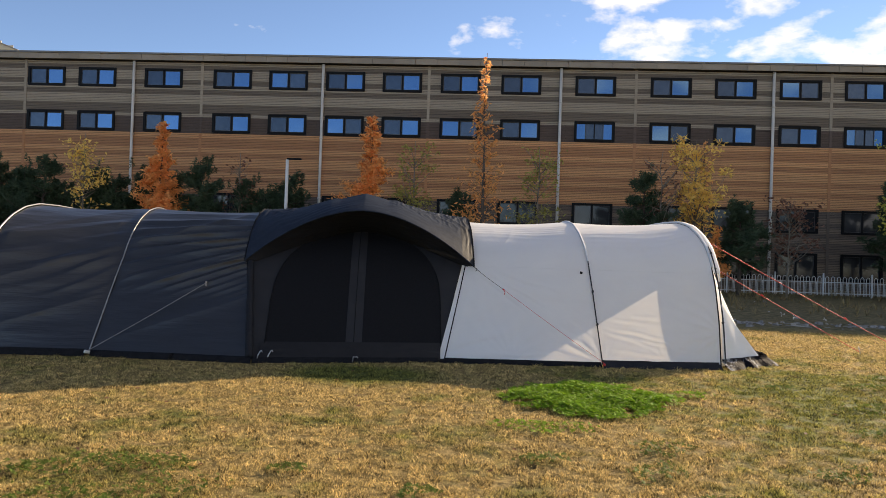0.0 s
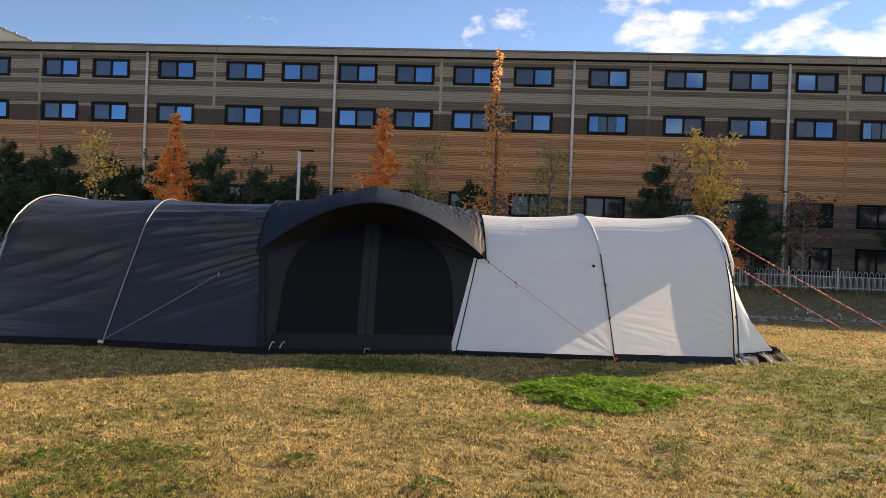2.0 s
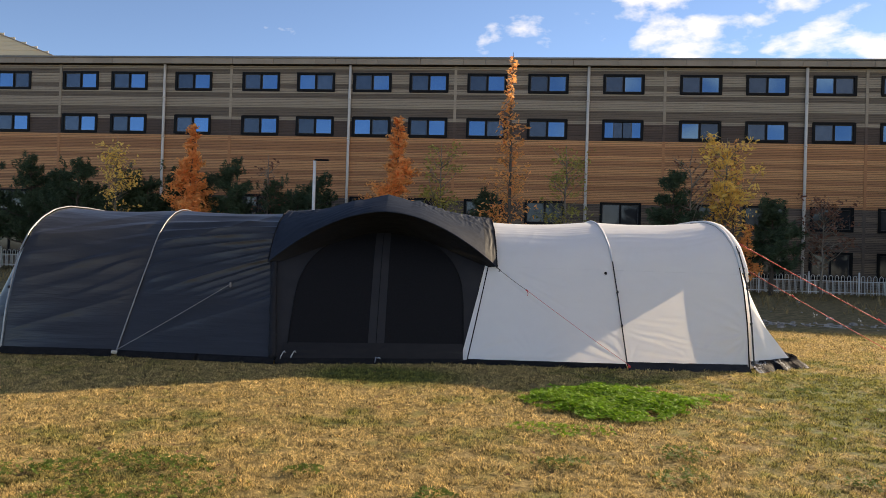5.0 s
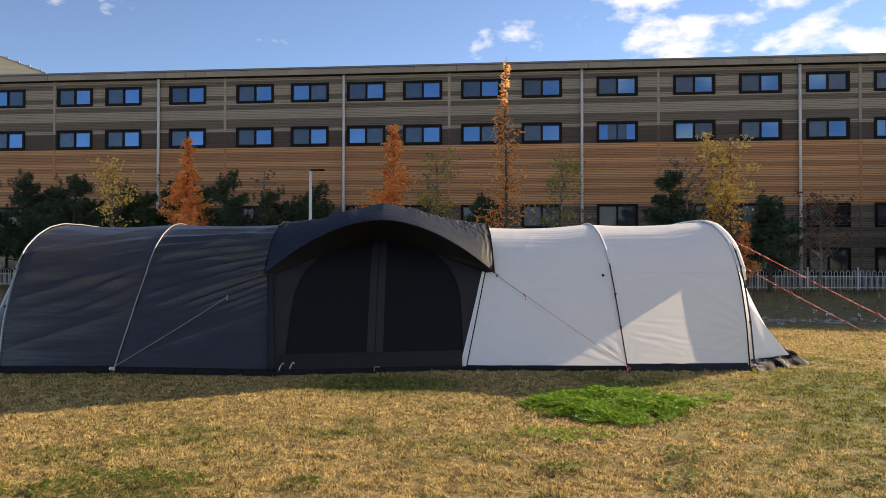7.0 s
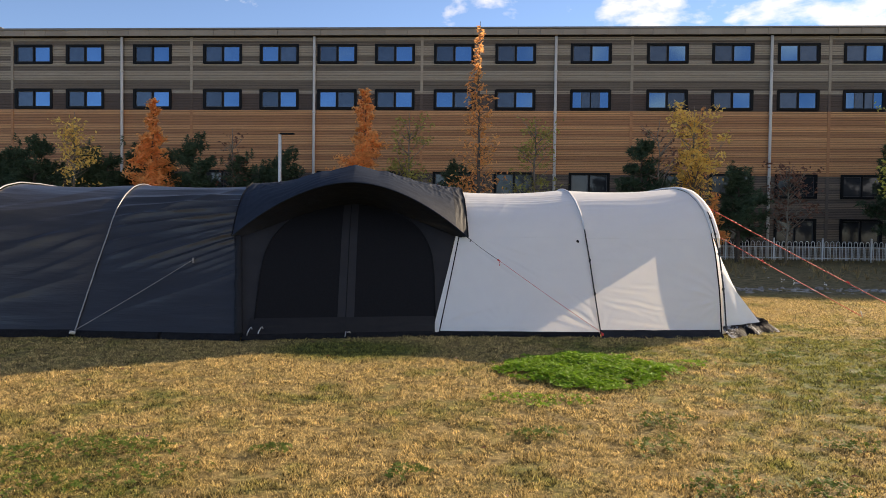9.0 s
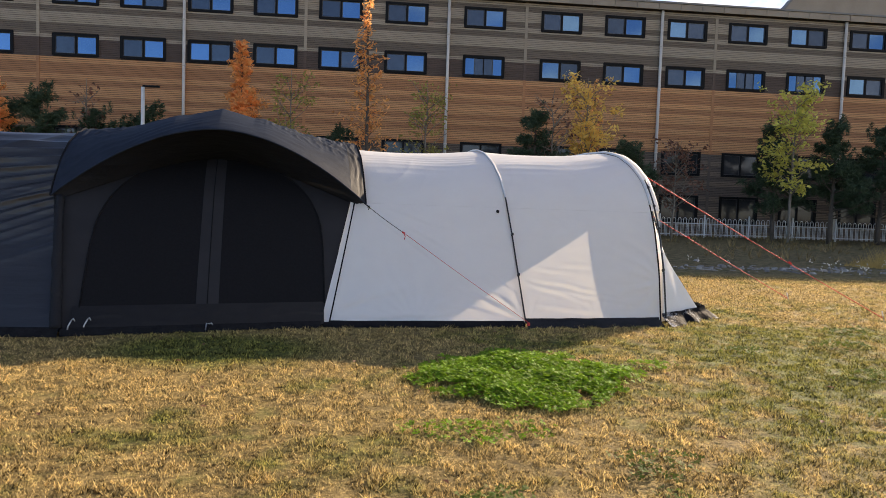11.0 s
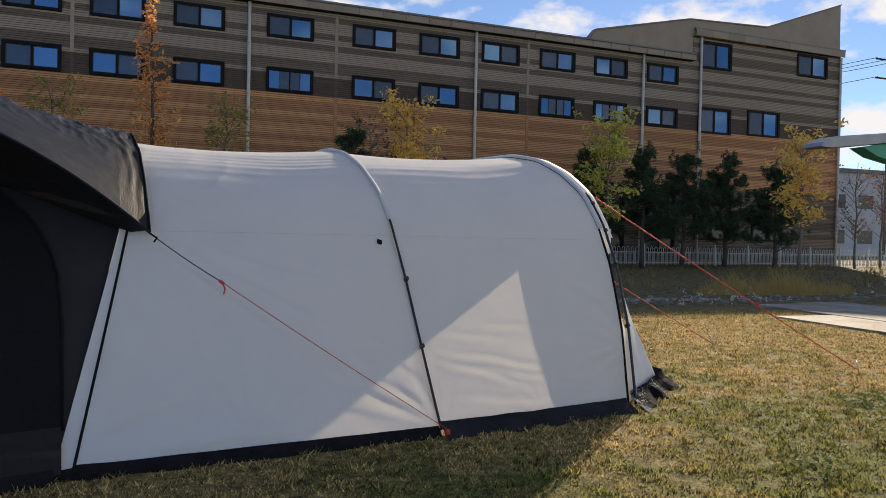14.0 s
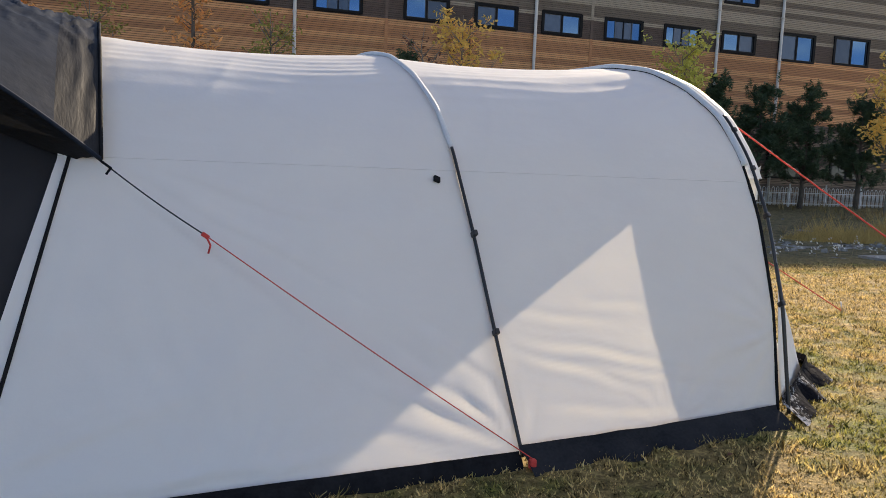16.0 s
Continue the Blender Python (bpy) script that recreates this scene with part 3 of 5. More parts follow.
def cloth(name, rows, mat, parent, label=""):
    v, f = sheet(rows)
    return put(name, mesh_of(name, v, f, mat, True), parent, label)


def along(outline, u_foot, u_top, out=0.018, lo=0.0, hi=9.9, front=True):
    """Points of a pole that follows an arch just outside the cloth, between two heights on the near side, or all of it."""
    pts = []
    for v, z in outline:
        if front and v > MID:
            break
        if lo <= z <= hi:
            side = (v - MID) / 2.3
            d = Vector((0, side, max(0.15, 1 - side * side))).normalized() * out
            pts.append((u_foot + (u_top - u_foot) * min(1, z / 1.4), v + d.y, z + d.z))
    return pts


def hem(name, line, mat, parent, label, height=0.07, out=0.05, seed=1):
    """A loose skirt of cloth lying along the foot of a wall."""
    rows = [[], [], [], []]
    pts = [Vector(p) for p in line]
    for a, b in zip(pts[:-1], pts[1:]):
        k = max(2, int((b - a).length / 0.04))
        for i in range(k + 1):
            p = a.lerp(b, i / k)
            d = (b - a).normalized()
            nrm = Vector((d.y, -d.x, 0))
            w = 0.5 + 0.9 * noise.noise(Vector((p.x * 5, p.y * 5, seed)))
            fold = 0.02 * noise.noise(Vector((p.x * 13, p.y * 13, seed + 4)))
            rows[0].append(p + Vector((0, 0, height * (0.95 + 0.1 * w))) + nrm * 0.004)
            rows[1].append(p + Vector((0, 0, height * 0.6)) + nrm * (0.010 + 0.012 * w + fold * 0.6))
            rows[2].append(p + Vector((0, 0, height * 0.3 + 0.012 * w)) + nrm * (0.018 + 0.3 * out * (0.5 + w) + fold))
            rows[3].append(p + Vector((0, 0, -0.045 + 0.012 * max(0, w))) + nrm * (out * (0.7 + 0.9 * w) + fold))
    v, f = sheet(rows)
    return put(name, mesh_of(name, v, f, mat, True), parent, label)


FINE = 170
OUT_SEAM = arch(FRONT_A, 10.88, FINE, 0.975)
OUT_1 = arch(FRONT_M, 10.80, FINE)
OUT_2 = arch(FRONT_B, 10.84, FINE)

# white tunnel
white = root("white_tunnel_tent", TENT, "white canvas tunnel tent joined to a dark entrance tent", "tent")
W_FOOT, W_TOP = 1.20, 1.61
WHITE_ROWS = []
CREASES_A = ((3.66, 0.05, 2.85, 0.42, 0.012), (3.66, 0.12, 3.02, 0.55, 0.013), (3.66, 0.30, 3.2, 0.66, 0.012), (3.64, 0.02, 2.7, 0.22, 0.009),
             (1.80, 1.36, 2.75, 0.62, 0.010), (1.86, 1.38, 3.15, 0.72, 0.010), (1.95, 1.40, 3.3, 1.0, 0.007), (1.30, 0.06, 2.9, 0.10, 0.010), (1.32, 0.14, 2.1, 0.36, 0.008))
CREASES_B = ((3.74, 0.56, 5.1, 0.30, 0.012), (3.72, 0.50, 4.6, 0.22, 0.011), (3.9, 0.42, 5.3, 0.22, 0.009), (3.74, 0.70, 4.5, 0.58, 0.008), (4.2, 0.72, 4.75, 0.66, 0.007), (3.8, 0.20, 4.9, 0.10, 0.008))
WHITE_ROWS.append(tunnel([(W_FOOT, W_TOP, OUT_SEAM), (3.69, 3.66, OUT_1)], 90, 0.05, 2.0, 0.010, 0.0, ((3.69, 0, 0.010), (1.25, 0, 0.016), (2.3, 0, 0.008), (1.75, 1.45, 0.012)), 0.010, CREASES_A))
cloth("wall_cloth", WHITE_ROWS[0], M_WHITE, white)
WHITE_ROWS.append(tunnel([(3.69, 3.66, OUT_1), (5.55, 5.55, OUT_2)], 76, 0.045, 5.0, 0.010, 0.0, ((3.69, 0, 0.004), (4.7, 0, 0.008), (5.6, 0.5, 0.010), (3.62, 1.05, 0.008)), 0.010, CREASES_B))
cloth("wall_cloth", WHITE_ROWS[1], M_WHITE, white)
bar("pole_sleeve", along(OUT_1, 3.69, 3.66, 0.014, 1.52, front=False), 0.016, M_SLEEVE, white, "white cloth pole sleeve")
bar("tent_pole", along(OUT_1, 3.69, 3.66, 0.02, 0.0, 1.54), 0.010, M_POLE, white, "black exposed tent pole")
bar("pole_sleeve", along(OUT_2, 5.56, 5.56, 0.02, 1.50, front=False), 0.020, M_SLEEVE, white, "white cloth pole sleeve")
bar("tent_pole", along(OUT_2, 5.62, 5.60, 0.03, 0.0, 1.85), 0.012, M_POLE, white, "black exposed tent pole")
bar("edge_piping", along(OUT_2, 5.555, 5.555, 0.006, 0.0, 2.3), 0.010, M_BLACK, white, "black edge piping")
bar("edge_piping", along(OUT_SEAM, W_FOOT + 0.10, W_TOP + 0.05, 0.008, 0.0, 1.42), 0.009, M_BLACK, white, "black seam piping")


band = []
for d, lift in ((0.0, 0.012), (0.05, 0.035), (0.11, 0.030), (0.13, 0.010)):
    band.append([(p[0] + d, p[1], p[2]) for p in along(OUT_2, 5.55, 5.55, lift, 1.42, front=False)])
least = min(len(r) for r in band)
cloth("sleeve_band", [r[:least] for r in band], M_WHITE, white, "broad white sleeve band over the end arch")
cloth("loose_flap", [[(5.66 + 0.03 * t + 0.02 * math.sin(5 * w), 11.22 + 0.14 * w * (1 - t) + 0.05 * t, 1.52 - 0.20 * t - 0.05 * w) for w in np.linspace(0, 1, 7)] for t in np.linspace(0, 1, 8)], M_LINED, white, "small loose white flap")


def clip_at(outline, u0, u1, z, parent, out=0.03):
    p = min(along(outline, u0, u1, out), key=lambda q: abs(q[2] - z))
    bm = boxed(-0.014, 0.014, -0.022, 0.022, -0.016, 0.016, 0.005)
    part("pole_clip", bm, M_POLE, parent, "black plastic pole clip", m=pose(*p, -35, 0, 0))


for rows in WHITE_ROWS:
    line = []
    for r in rows:
        i = next(k for k in range(FINE) if r[k + 1][2] >= 1.41)
        line.append(tuple(np.array(r[i]) + (np.array(r[i + 1]) - np.array(r[i])) * (1.41 - r[i][2]) / (r[i + 1][2] - r[i][2])))
    bar("cloth_seam", [(p[0], p[1], p[2]) for p in line], 0.0025, M_WHITE, white, "white flat seam", 6)
for z in (0.57, 1.06):
    clip_at(OUT_1, 3.69, 3.66, z, white)
for z in (0.67, 1.2, 1.5, 1.75):
    clip_at(OUT_2, 5.61, 5.60, z, white)
part("loop_tab", boxed(-0.02, 0.02, -0.006, 0.012, -0.02, 0.02, 0.004), M_BLACK, white, "small black guy loop tab", m=pose(3.53, 11.585, 1.36, -40, 20, 0))
hem("ground_skirt", [(1.2, 10.92, 0), (1.5, 10.87, 0), (3.67, 10.79, 0)], M_BLACK, white, "black mud skirt", 0.035, 0.06, 3)
hem("ground_skirt", [(3.67, 10.79, 0), (4.6, 10.79, 0), (5.52, 10.83, 0)], M_SKIRT, white, "dark grey mud skirt", 0.065, 0.12, 8)


# end wall of the white tent: cloth from the last arch out to the ground, with a wide open doorway
def end_wall(parent, outline, u_arch, u_foot, v_near, mat, doorway):
    def at(frac, t):
        n = len(outline)
        x = frac * (n - 1)
        i = min(int(x), n - 2)
        v, z = outline[i] + (outline[i + 1] - outline[i]) * (x - i)
        foot = v_near + (2 * MID - 2 * v_near) * min(1, max(0, (v - 10.84) / (2 * MID - 2 * 10.84)))
        bow = 0.05 * math.sin(math.pi * t)
        return (u_arch + (u_foot - u_arch) * t - bow, v + (foot - v) * t, z * (1 - t))

    rows = []
    m = 40
    for k in range(m + 1):
        t = k / m
        rows.append([at(i / 90, t) for i in range(91)])
    v, f = sheet(rows)
    bm = bmesh.new()
    me = mesh_of("end_wall", v, f, None)
    bm.from_mesh(me)
    bpy.data.meshes.remove(me)
    if doorway:
        v0, z0, z1, slope = doorway
        cuts = (((0, v0, z0), (0, 1, -slope)), ((0, 2 * MID - v0, z0), (0, 1, slope)), ((0, 0, z0), (0, 0, 1)), ((0, 0, z1), (0, 0, 1)))
        for spot, normal in cuts:
            bmesh.ops.bisect_plane(bm, geom=list(bm.verts) + list(bm.edges) + list(bm.faces), plane_co=spot, plane_no=normal, dist=1e-5)
        gone = []
        for face in bm.faces:
            c = face.calc_center_median()
            lean = (c.z - z0) * slope
            if z0 < c.z < z1 and v0 + lean < c.y < 2 * MID - v0 - lean:
                gone.append(face)
        bmesh.ops.delete(bm, geom=gone, context="FACES")
    return part("end_wall", bm, mat, parent, "", True)


end_wall(white, OUT_2, 5.55, 6.62, 11.55, M_WHITE, (11.82, 0.30, 1.715, 0.2))
# flaps of the white end corner
cloth("corner_gusset", [[(5.60 + 0.95 * s, 10.84 + 0.64 * s + 0.16 * t * (1 - s) + 0.012 * math.sin(9 * s + 5 * t) * (1 - s), (0.92 * (1 - s) ** 1.05) * t + 0.03) for t in np.linspace(0, 1, 14)] for s in np.linspace(0, 1, 24)], M_LINED, white, "white corner gusset")
hem("ground_skirt", [(5.56, 10.83, 0), (5.9, 11.02, 0), (6.62, 11.50, 0), (6.70, 11.8, 0), (6.66, 13.1, 0)], M_CRUMPLE, white, "crumpled black and silvery corner skirt", 0.12, 0.15, 5)

# dark tunnel
dark = root("dark_tunnel_tent", TENT, "charcoal grey tunnel tent with pale poles on the lawn", "tent")
D_SEAM = arch(FRONT_A, 10.48, 280, 0.985)
D_1 = arch(FRONT_A, 10.77, 280, 0.985)
D_0 = arch(FRONT_B, 10.80, 280, 0.96)
cloth("wall_cloth", tunnel([(-5.46, -5.46, D_0), (-3.82, -3.70, D_1)], 70, 0.04, -2.0, 0.02, 0.062), M_DARK, dark)
cloth("wall_cloth", tunnel([(-3.82, -3.70, D_1), (-1.50, -1.78, D_SEAM)], 80, 0.03, -6.0, 0.02, 0.092), M_DARK, dark)
bar("tent_pole", along(D_1, -3.82, -3.70, 0.02, 0.0, front=False), 0.011, M_SILVER, dark, "pale silver tent pole")
bar("tent_pole", along(D_0, -5.48, -5.48, 0.022, 0.0, front=False), 0.013, M_SILVER, dark, "pale silver tent pole")
end_wall(dark, D_0, -5.46, -6.05, 10.95, M_DARK, None)
hem("ground_skirt", [(-6.06, 12.6, 0), (-6.08, 10.95, 0), (-5.46, 10.78, 0), (-3.86, 10.76, 0)], M_BLACK, dark, "black mud skirt", 0.06, 0.06, 4)
hem("ground_skirt", [(-3.78, 10.76, 0), (-2.6, 10.60, 0), (-1.46, 10.44, 0)], M_BLACK, dark, "black mud skirt", 0.05, 0.07, 6)

part("tag", boxed(-0.03, 0.03, -0.004, 0.004, -0.02, 0.02, 0.002), M_SLEEVE, dark, "small pale sewn tag", m=pose(-5.62, 10.86, 0.52, -20, 0, -30))
for z in (0.9, 1.45):
    clip_at(D_0, -5.49, -5.49, z, dark)

# entrance tent
entry = root("entrance_tent", TENT, "charcoal entrance dome tent with hooded roof and twin mesh doors", "tent")


def door_face(u, z, out=0.0):
    """The leaning front of the entrance: v at a height."""
    t = (u + 1.5) / 2.7
    a = np.interp(z, D_SEAM[:281, 1], D_SEAM[:281, 0])
    b = np.interp(z, OUT_SEAM[:FINE + 1, 1], OUT_SEAM[:FINE + 1, 0])
    return a + (b - a) * t - out


def front_panel(us, zs, out, lo_u=None):
    return [[(u, float(door_face(u, z, out)), z) for z in zs] for u in us]


def hood_low(u):
    """Height of the hood's front edge."""
    s = min(1.0, abs(u + 0.02) / 1.80)
    return 2.22 - 0.84 * s ** 1.85


def build_entry():
    rows = []
    for k in range(41):
        t = k / 40
        row = []
        for i in range(25):
            w = i / 24
            u = -1.62 + 3.1 * t
            z = w * (hood_low(u) - 0.02)
            k2 = min(1.0, z / 1.4)
            left, right = -1.50 - 0.28 * k2, W_FOOT + (W_TOP - W_FOOT) * k2
            u = left + (right - left) * t
            row.append((u, float(door_face(u, z)) + 0.004 * noise.noise(Vector((u * 5, z * 5, 1))), z))
        rows.append(row)
    cloth("front_panel", rows, M_PANEL, entry, "dark grey front panel")
    # twin mesh doors, each with an arched outer shoulder
    for a, b, corner in ((-1.32, -0.17, -1), (0.06, 1.25, 1)):
        rows = []
        for k in range(49):
            u = a + (b - a) * k / 48
            edge_u = a if corner < 0 else b
            d = 1 - abs(u - edge_u) / 1.21
            top = 0.82 + 1.08 * max(0.0, 1 - max(0.0, d) ** 2.3) ** (1 / 2.3)
            rows.append([(u, float(door_face(u, z, 0.018)), z) for z in np.linspace(0.22, top, 30)])
        cloth("mesh_door", rows, M_MESH, entry, "black insect mesh door")
        rim = [(rows[0] if corner < 0 else rows[-1])[0]] + [r[-1] for r in (rows if corner < 0 else rows[::-1])]
        bar("door_zip", [(p[0], p[1] - 0.006, p[2]) for p in rim], 0.008, M_BLACK, entry, "black zip", 6)
    strip = [[(u, float(door_face(u, z, 0.024)), z) for z in np.linspace(0.20, 1.98, 30)] for u in (-0.175, -0.11, -0.06)]
    cloth("centre_strip", strip, M_PANEL, entry, "grey centre strip")
    strip = [[(u, float(door_face(u, z, 0.024)), z) for z in np.linspace(0.20, 2.0, 30)] for u in (-0.05, 0.0, 0.065)]
    cloth("centre_strip", strip, M_PANEL, entry, "grey centre strip")
    bar("door_zip", [(-0.055, float(door_face(0, z, 0.03)), z) for z in np.linspace(0.02, 2.0, 20)], 0.006, M_BLACK, entry, "black zip", 6)
    # rolled side flap beside the left door
    flap = []
    for k in range(41):
        t = k / 40
        z = 1.37 - 1.34 * t
        u = -1.70 + 0.20 * t + 0.012 * noise.noise(Vector((t * 9, 0, 3)))
        flap.append((u, float(door_face(u, max(0.0, z), 0.045)) - 0.015 * noise.noise(Vector((t * 7, 2, 1))), z))
    bar("side_flap", flap, 0.045, M_VALANCE, entry, "rolled dark side flap", 10, 0.060)
    # wrinkled foot flap
    rows = []
    for k in range(81):
        u = -1.38 + 2.62 * k / 80
        row = []
        for i in range(17):
            z = 0.235 * i / 16 + 0.005
            c = (1 - abs(math.sin(3.5 * u + 26 * z * (1 if u < 0 else -1) + 3 * noise.noise(Vector((u * 3, z * 5, 4)))))) ** 2
            c *= 0.022 * math.sin(math.pi * i / 16) * (0.6 + noise.noise(Vector((u * 2, z * 4, 8))))
            row.append((u, float(door_face(u, z, 0.03)) - 0.02 * (1 - i / 16) - abs(c), z))
        rows.append(row)
    cloth("foot_flap", rows, M_FLAP, entry, "wrinkled dark foot flap")
    hem("ground_skirt", [(-1.46, 10.46, 0), (0, 10.66, 0), (1.20, 10.84, 0)], M_BLACK, entry, "black mud skirt", 0.04, 0.05, 2)
    # hood: front lip, forward slope, crest and back slope; its sides follow the tunnels
    us = [-1.80 + 3.60 * k / 220 for k in range(221)]

    def side_line(outline, out):
        pts = [(v, z) for v, z in outline[:(len(outline) + 1) // 2] if z > 1.34]
        return smooth_line([(v - out * 0.8, z + out * 0.7) for v, z in pts], 49)

    flank = {1: side_line(OUT_SEAM, 0.06), -1: side_line(D_SEAM, 0.06)}

    def hood_row(u, sunk=0.0):
        s = min(1.0, abs(u) / 1.80)
        w = s ** 1.85
        line = flank[1 if u > 0 else -1]
        row = []
        for i in range(49):
            t = i / 48
            cv = 11.40 + (12.24 - 11.40) * min(1, t / 0.72) + max(0, t - 0.72) / 0.28 * 0.86
            cz = 2.22 + 0.34 * min(1, t / 0.72) ** 0.85
            v = cv + (line[i][0] - cv) * w
            z = cz + (line[i][1] - cz) * w
            z -= (0.085 * min(1.0, abs(u) / 0.40) * (1 - w) + 0.08 * math.sin(math.pi * max(0.0, (s - 0.3) / 0.7))) * min(1.0, t / 0.72)
            ruck = min(0.45, max(0.0, t - 0.28)) * s * (1 - 0.5 * w)
            sharp = (1 - min(1.0, abs(noise.noise(Vector((u * 6.5, t * 7, 2)))) * 2.6)) ** 2 + 0.6 * (1 - min(1.0, abs(noise.noise(Vector((u * 13, t * 12, 7)))) * 2.6)) ** 2
            z += 0.13 * ruck * sharp * (1.0 if u > 0.4 else 0.25 if u > -1.2 else 0.7)
            z += 0.012 * max(0.0, 1 - t / 0.45) * math.sin(math.pi * min(1.0, t / 0.45)) * (1 - abs(math.sin(30 * t - 5 * u + 3 * noise.noise(Vector((u * 2.5, t * 2, 6)))))) ** 2 * (1.6 if u < -0.2 else 0.5)
            tuck = math.sin(math.pi * t) * max(0.0, s - 0.87) / 0.13
            v += 0.013 * tuck * math.sin(70 * (abs(u) - 0.05 * t) + 3 * noise.noise(Vector((u * 4, t * 4, 3))))
            z += 0.010 * (1 - abs(2 * t - 1)) * noise.noise(Vector((u * 2.2, t * 3, 9)))
            row.append((u, v, z - sunk))
        end_v, end_z = row[-1][1], row[-1][2]
        for i in range(1, 11):
            t = i / 10
            row.append((u, end_v + (15.5 - end_v) * t, end_z * (1 - t ** 2.4)))
        return row

    hood_rows = [hood_row(u) for u in us]
    cloth("hood", hood_rows[:209], M_HOOD, entry, "charcoal hood with a peaked crest")
    cloth("hood_band", hood_rows[208:], M_BAND, entry, "glossy gathered band at the hood's edge")
    # inner valance under the lip, running back to the doors
    rows = []
    for r in hood_rows[1:-1]:
        u, lip_v, z0 = r[0]
        s = abs(u) / 1.80
        z1 = z0 - 0.30 * (1 - s ** 3) - 0.01
        inner = u * 0.93
        back_v = float(door_face(inner, z1, 0.03))
        rows.append([(u + (inner - u) * t, lip_v + 0.006 + (back_v - lip_v) * t, z0 + (z1 - z0) * t + 0.014 * math.sin(math.pi * t) * noise.noise(Vector((u * 4, t * 3, 5)))) for t in np.linspace(0, 1, 9)])
    cloth("valance", rows, M_VALANCE, entry, "dark valance under the hood")
    bar("hood_piping", [(r[0][0], r[0][1] - 0.004, r[0][2]) for r in hood_rows], 0.011, M_HOOD, entry, "rolled hood edge", 6)
    for i in (0, 220):
        bar("hood_seam", [(p[0], p[1] - 0.004, p[2] + 0.004) for p in hood_rows[i][:49]], 0.010, M_BLACK, entry, "black hood seam", 6)


build_entry()


# ---- guy lines and pegs ----
ROPE_A, ROPE_B = (9.25, 11.08, 0.0), (9.35, 13.2, 0.0)


def rope(name, points, mat, label, r=0.005, category="rope"):
    ob = bar(name, points, r, mat, None, "", 6)
    ob.matrix_basis = TENT
    return tagged(ob, label, category)


def sagged(a, b, n=12, drop=0.01):
    a, b = Vector(a), Vector(b)
    return [a.lerp(b, i / n) - Vector((0, 0, drop * math.sin(math.pi * i / n))) for i in range(n + 1)]


HOOD_R, KNOT, FOOT_1 = (1.80, 11.68, 1.39), (2.25, 11.43, 1.055), (3.69, 10.69, 0.03)
guy = root("guy_line", TENT, "red guy line with tensioner from hood corner to pole foot", "guy line", "guy lines")
bar("cord", sagged(HOOD_R, KNOT), 0.004, M_POLE, guy, "black cord", 6)
bar("cord", sagged(KNOT, FOOT_1), 0.003, M_RED, guy, "red cord", 6)
part("tensioner", boxed(-0.022, 0.018, -0.008, 0.008, -0.012, 0.010, 0.004), M_RED, guy, "red and black line tensioner", m=pose(*KNOT, 0, 35, 0))
bar("cord_tail", [KNOT, (KNOT[0] + 0.02, KNOT[1] - 0.01, 1.01), (KNOT[0] + 0.01, KNOT[1] - 0.01, 0.97)], 0.005, M_RED, guy, "loose red cord tail", 6)
part("foot_buckle", boxed(-0.018, 0.018, -0.016, 0.016, 0.0, 0.05, 0.009), M_RED, guy, "red buckle at the pole foot", m=pose(3.69, 10.69, -0.02))
bar("toggle_cord", [HOOD_R, (1.84, 11.63, 1.36), (1.82, 11.62, 1.33)], 0.007, M_BLACK, guy, "black toggle cord", 6)
guy2 = root("guy_line", TENT, "pale guy line from dark wall tab to pole foot", "guy line", "guy lines")
bar("cord", sagged((-2.32, 11.22, 1.03), (-3.80, 10.70, 0.05)), 0.006, M_ROPE, guy2, "pale cord", 6)
part("loop_tab", boxed(-0.012, 0.012, -0.01, 0.03, -0.05, 0.03, 0.004), M_ROPE, guy2, "pale wall tab", m=pose(-2.32, 11.22, 1.03))
part("peg", boxed(-0.05, 0.03, -0.02, 0.02, 0.0, 0.05, 0.01), M_STEEL, guy2, "steel peg", m=pose(-3.81, 10.68, 0.0, 0, 15, 30))
for a, b, knot in (((5.58, 11.78, 2.0), ROPE_A, 0.62), ((5.58, 14.2, 2.22), ROPE_B, 0.55)):
    g = root("guy_line", TENT, "taut red guy line from the end arch to the lawn", "guy line", "guy lines")
    bar("cord", sagged(a, b, 14, 0.02), 0.006, M_RED, g, "red cord", 6)
    p = Vector(a).lerp(Vector(b), knot)
    part("tensioner", boxed(-0.03, 0.03, -0.008, 0.008, -0.012, 0.012, 0.005), M_RED, g, "red line tensioner", m=pose(*p, 0, 35, 0))
    bar("peg", [(b[0] + 0.03, b[1], -0.05), (b[0] - 0.02, b[1], 0.10)], 0.008, M_STEEL, g, "steel peg", 6)
for u, v, tilt in ((-1.40, 10.45, 20), (-1.26, 10.50, 14), (-0.06, 10.60, 5)):
    p = root("tent_peg", TENT @ pose(u, v, 0), "bent silver tent peg at the entrance foot", "tent peg", "entrance pegs")
    bar("shaft", [(0, 0, -0.06), (0.02, 0, 0.06), (0.05, 0.01, 0.12 if tilt > 10 else 0.05)], 0.008, M_STEEL, p, "", 6)
    bar("hook", [(0.05, 0.01, 0.12 if tilt > 10 else 0.05), (0.07, 0.0, 0.14 if tilt > 10 else 0.06), (0.085, 0.0, 0.11 if tilt > 10 else 0.04)], 0.007, M_STEEL, p, "", 6)


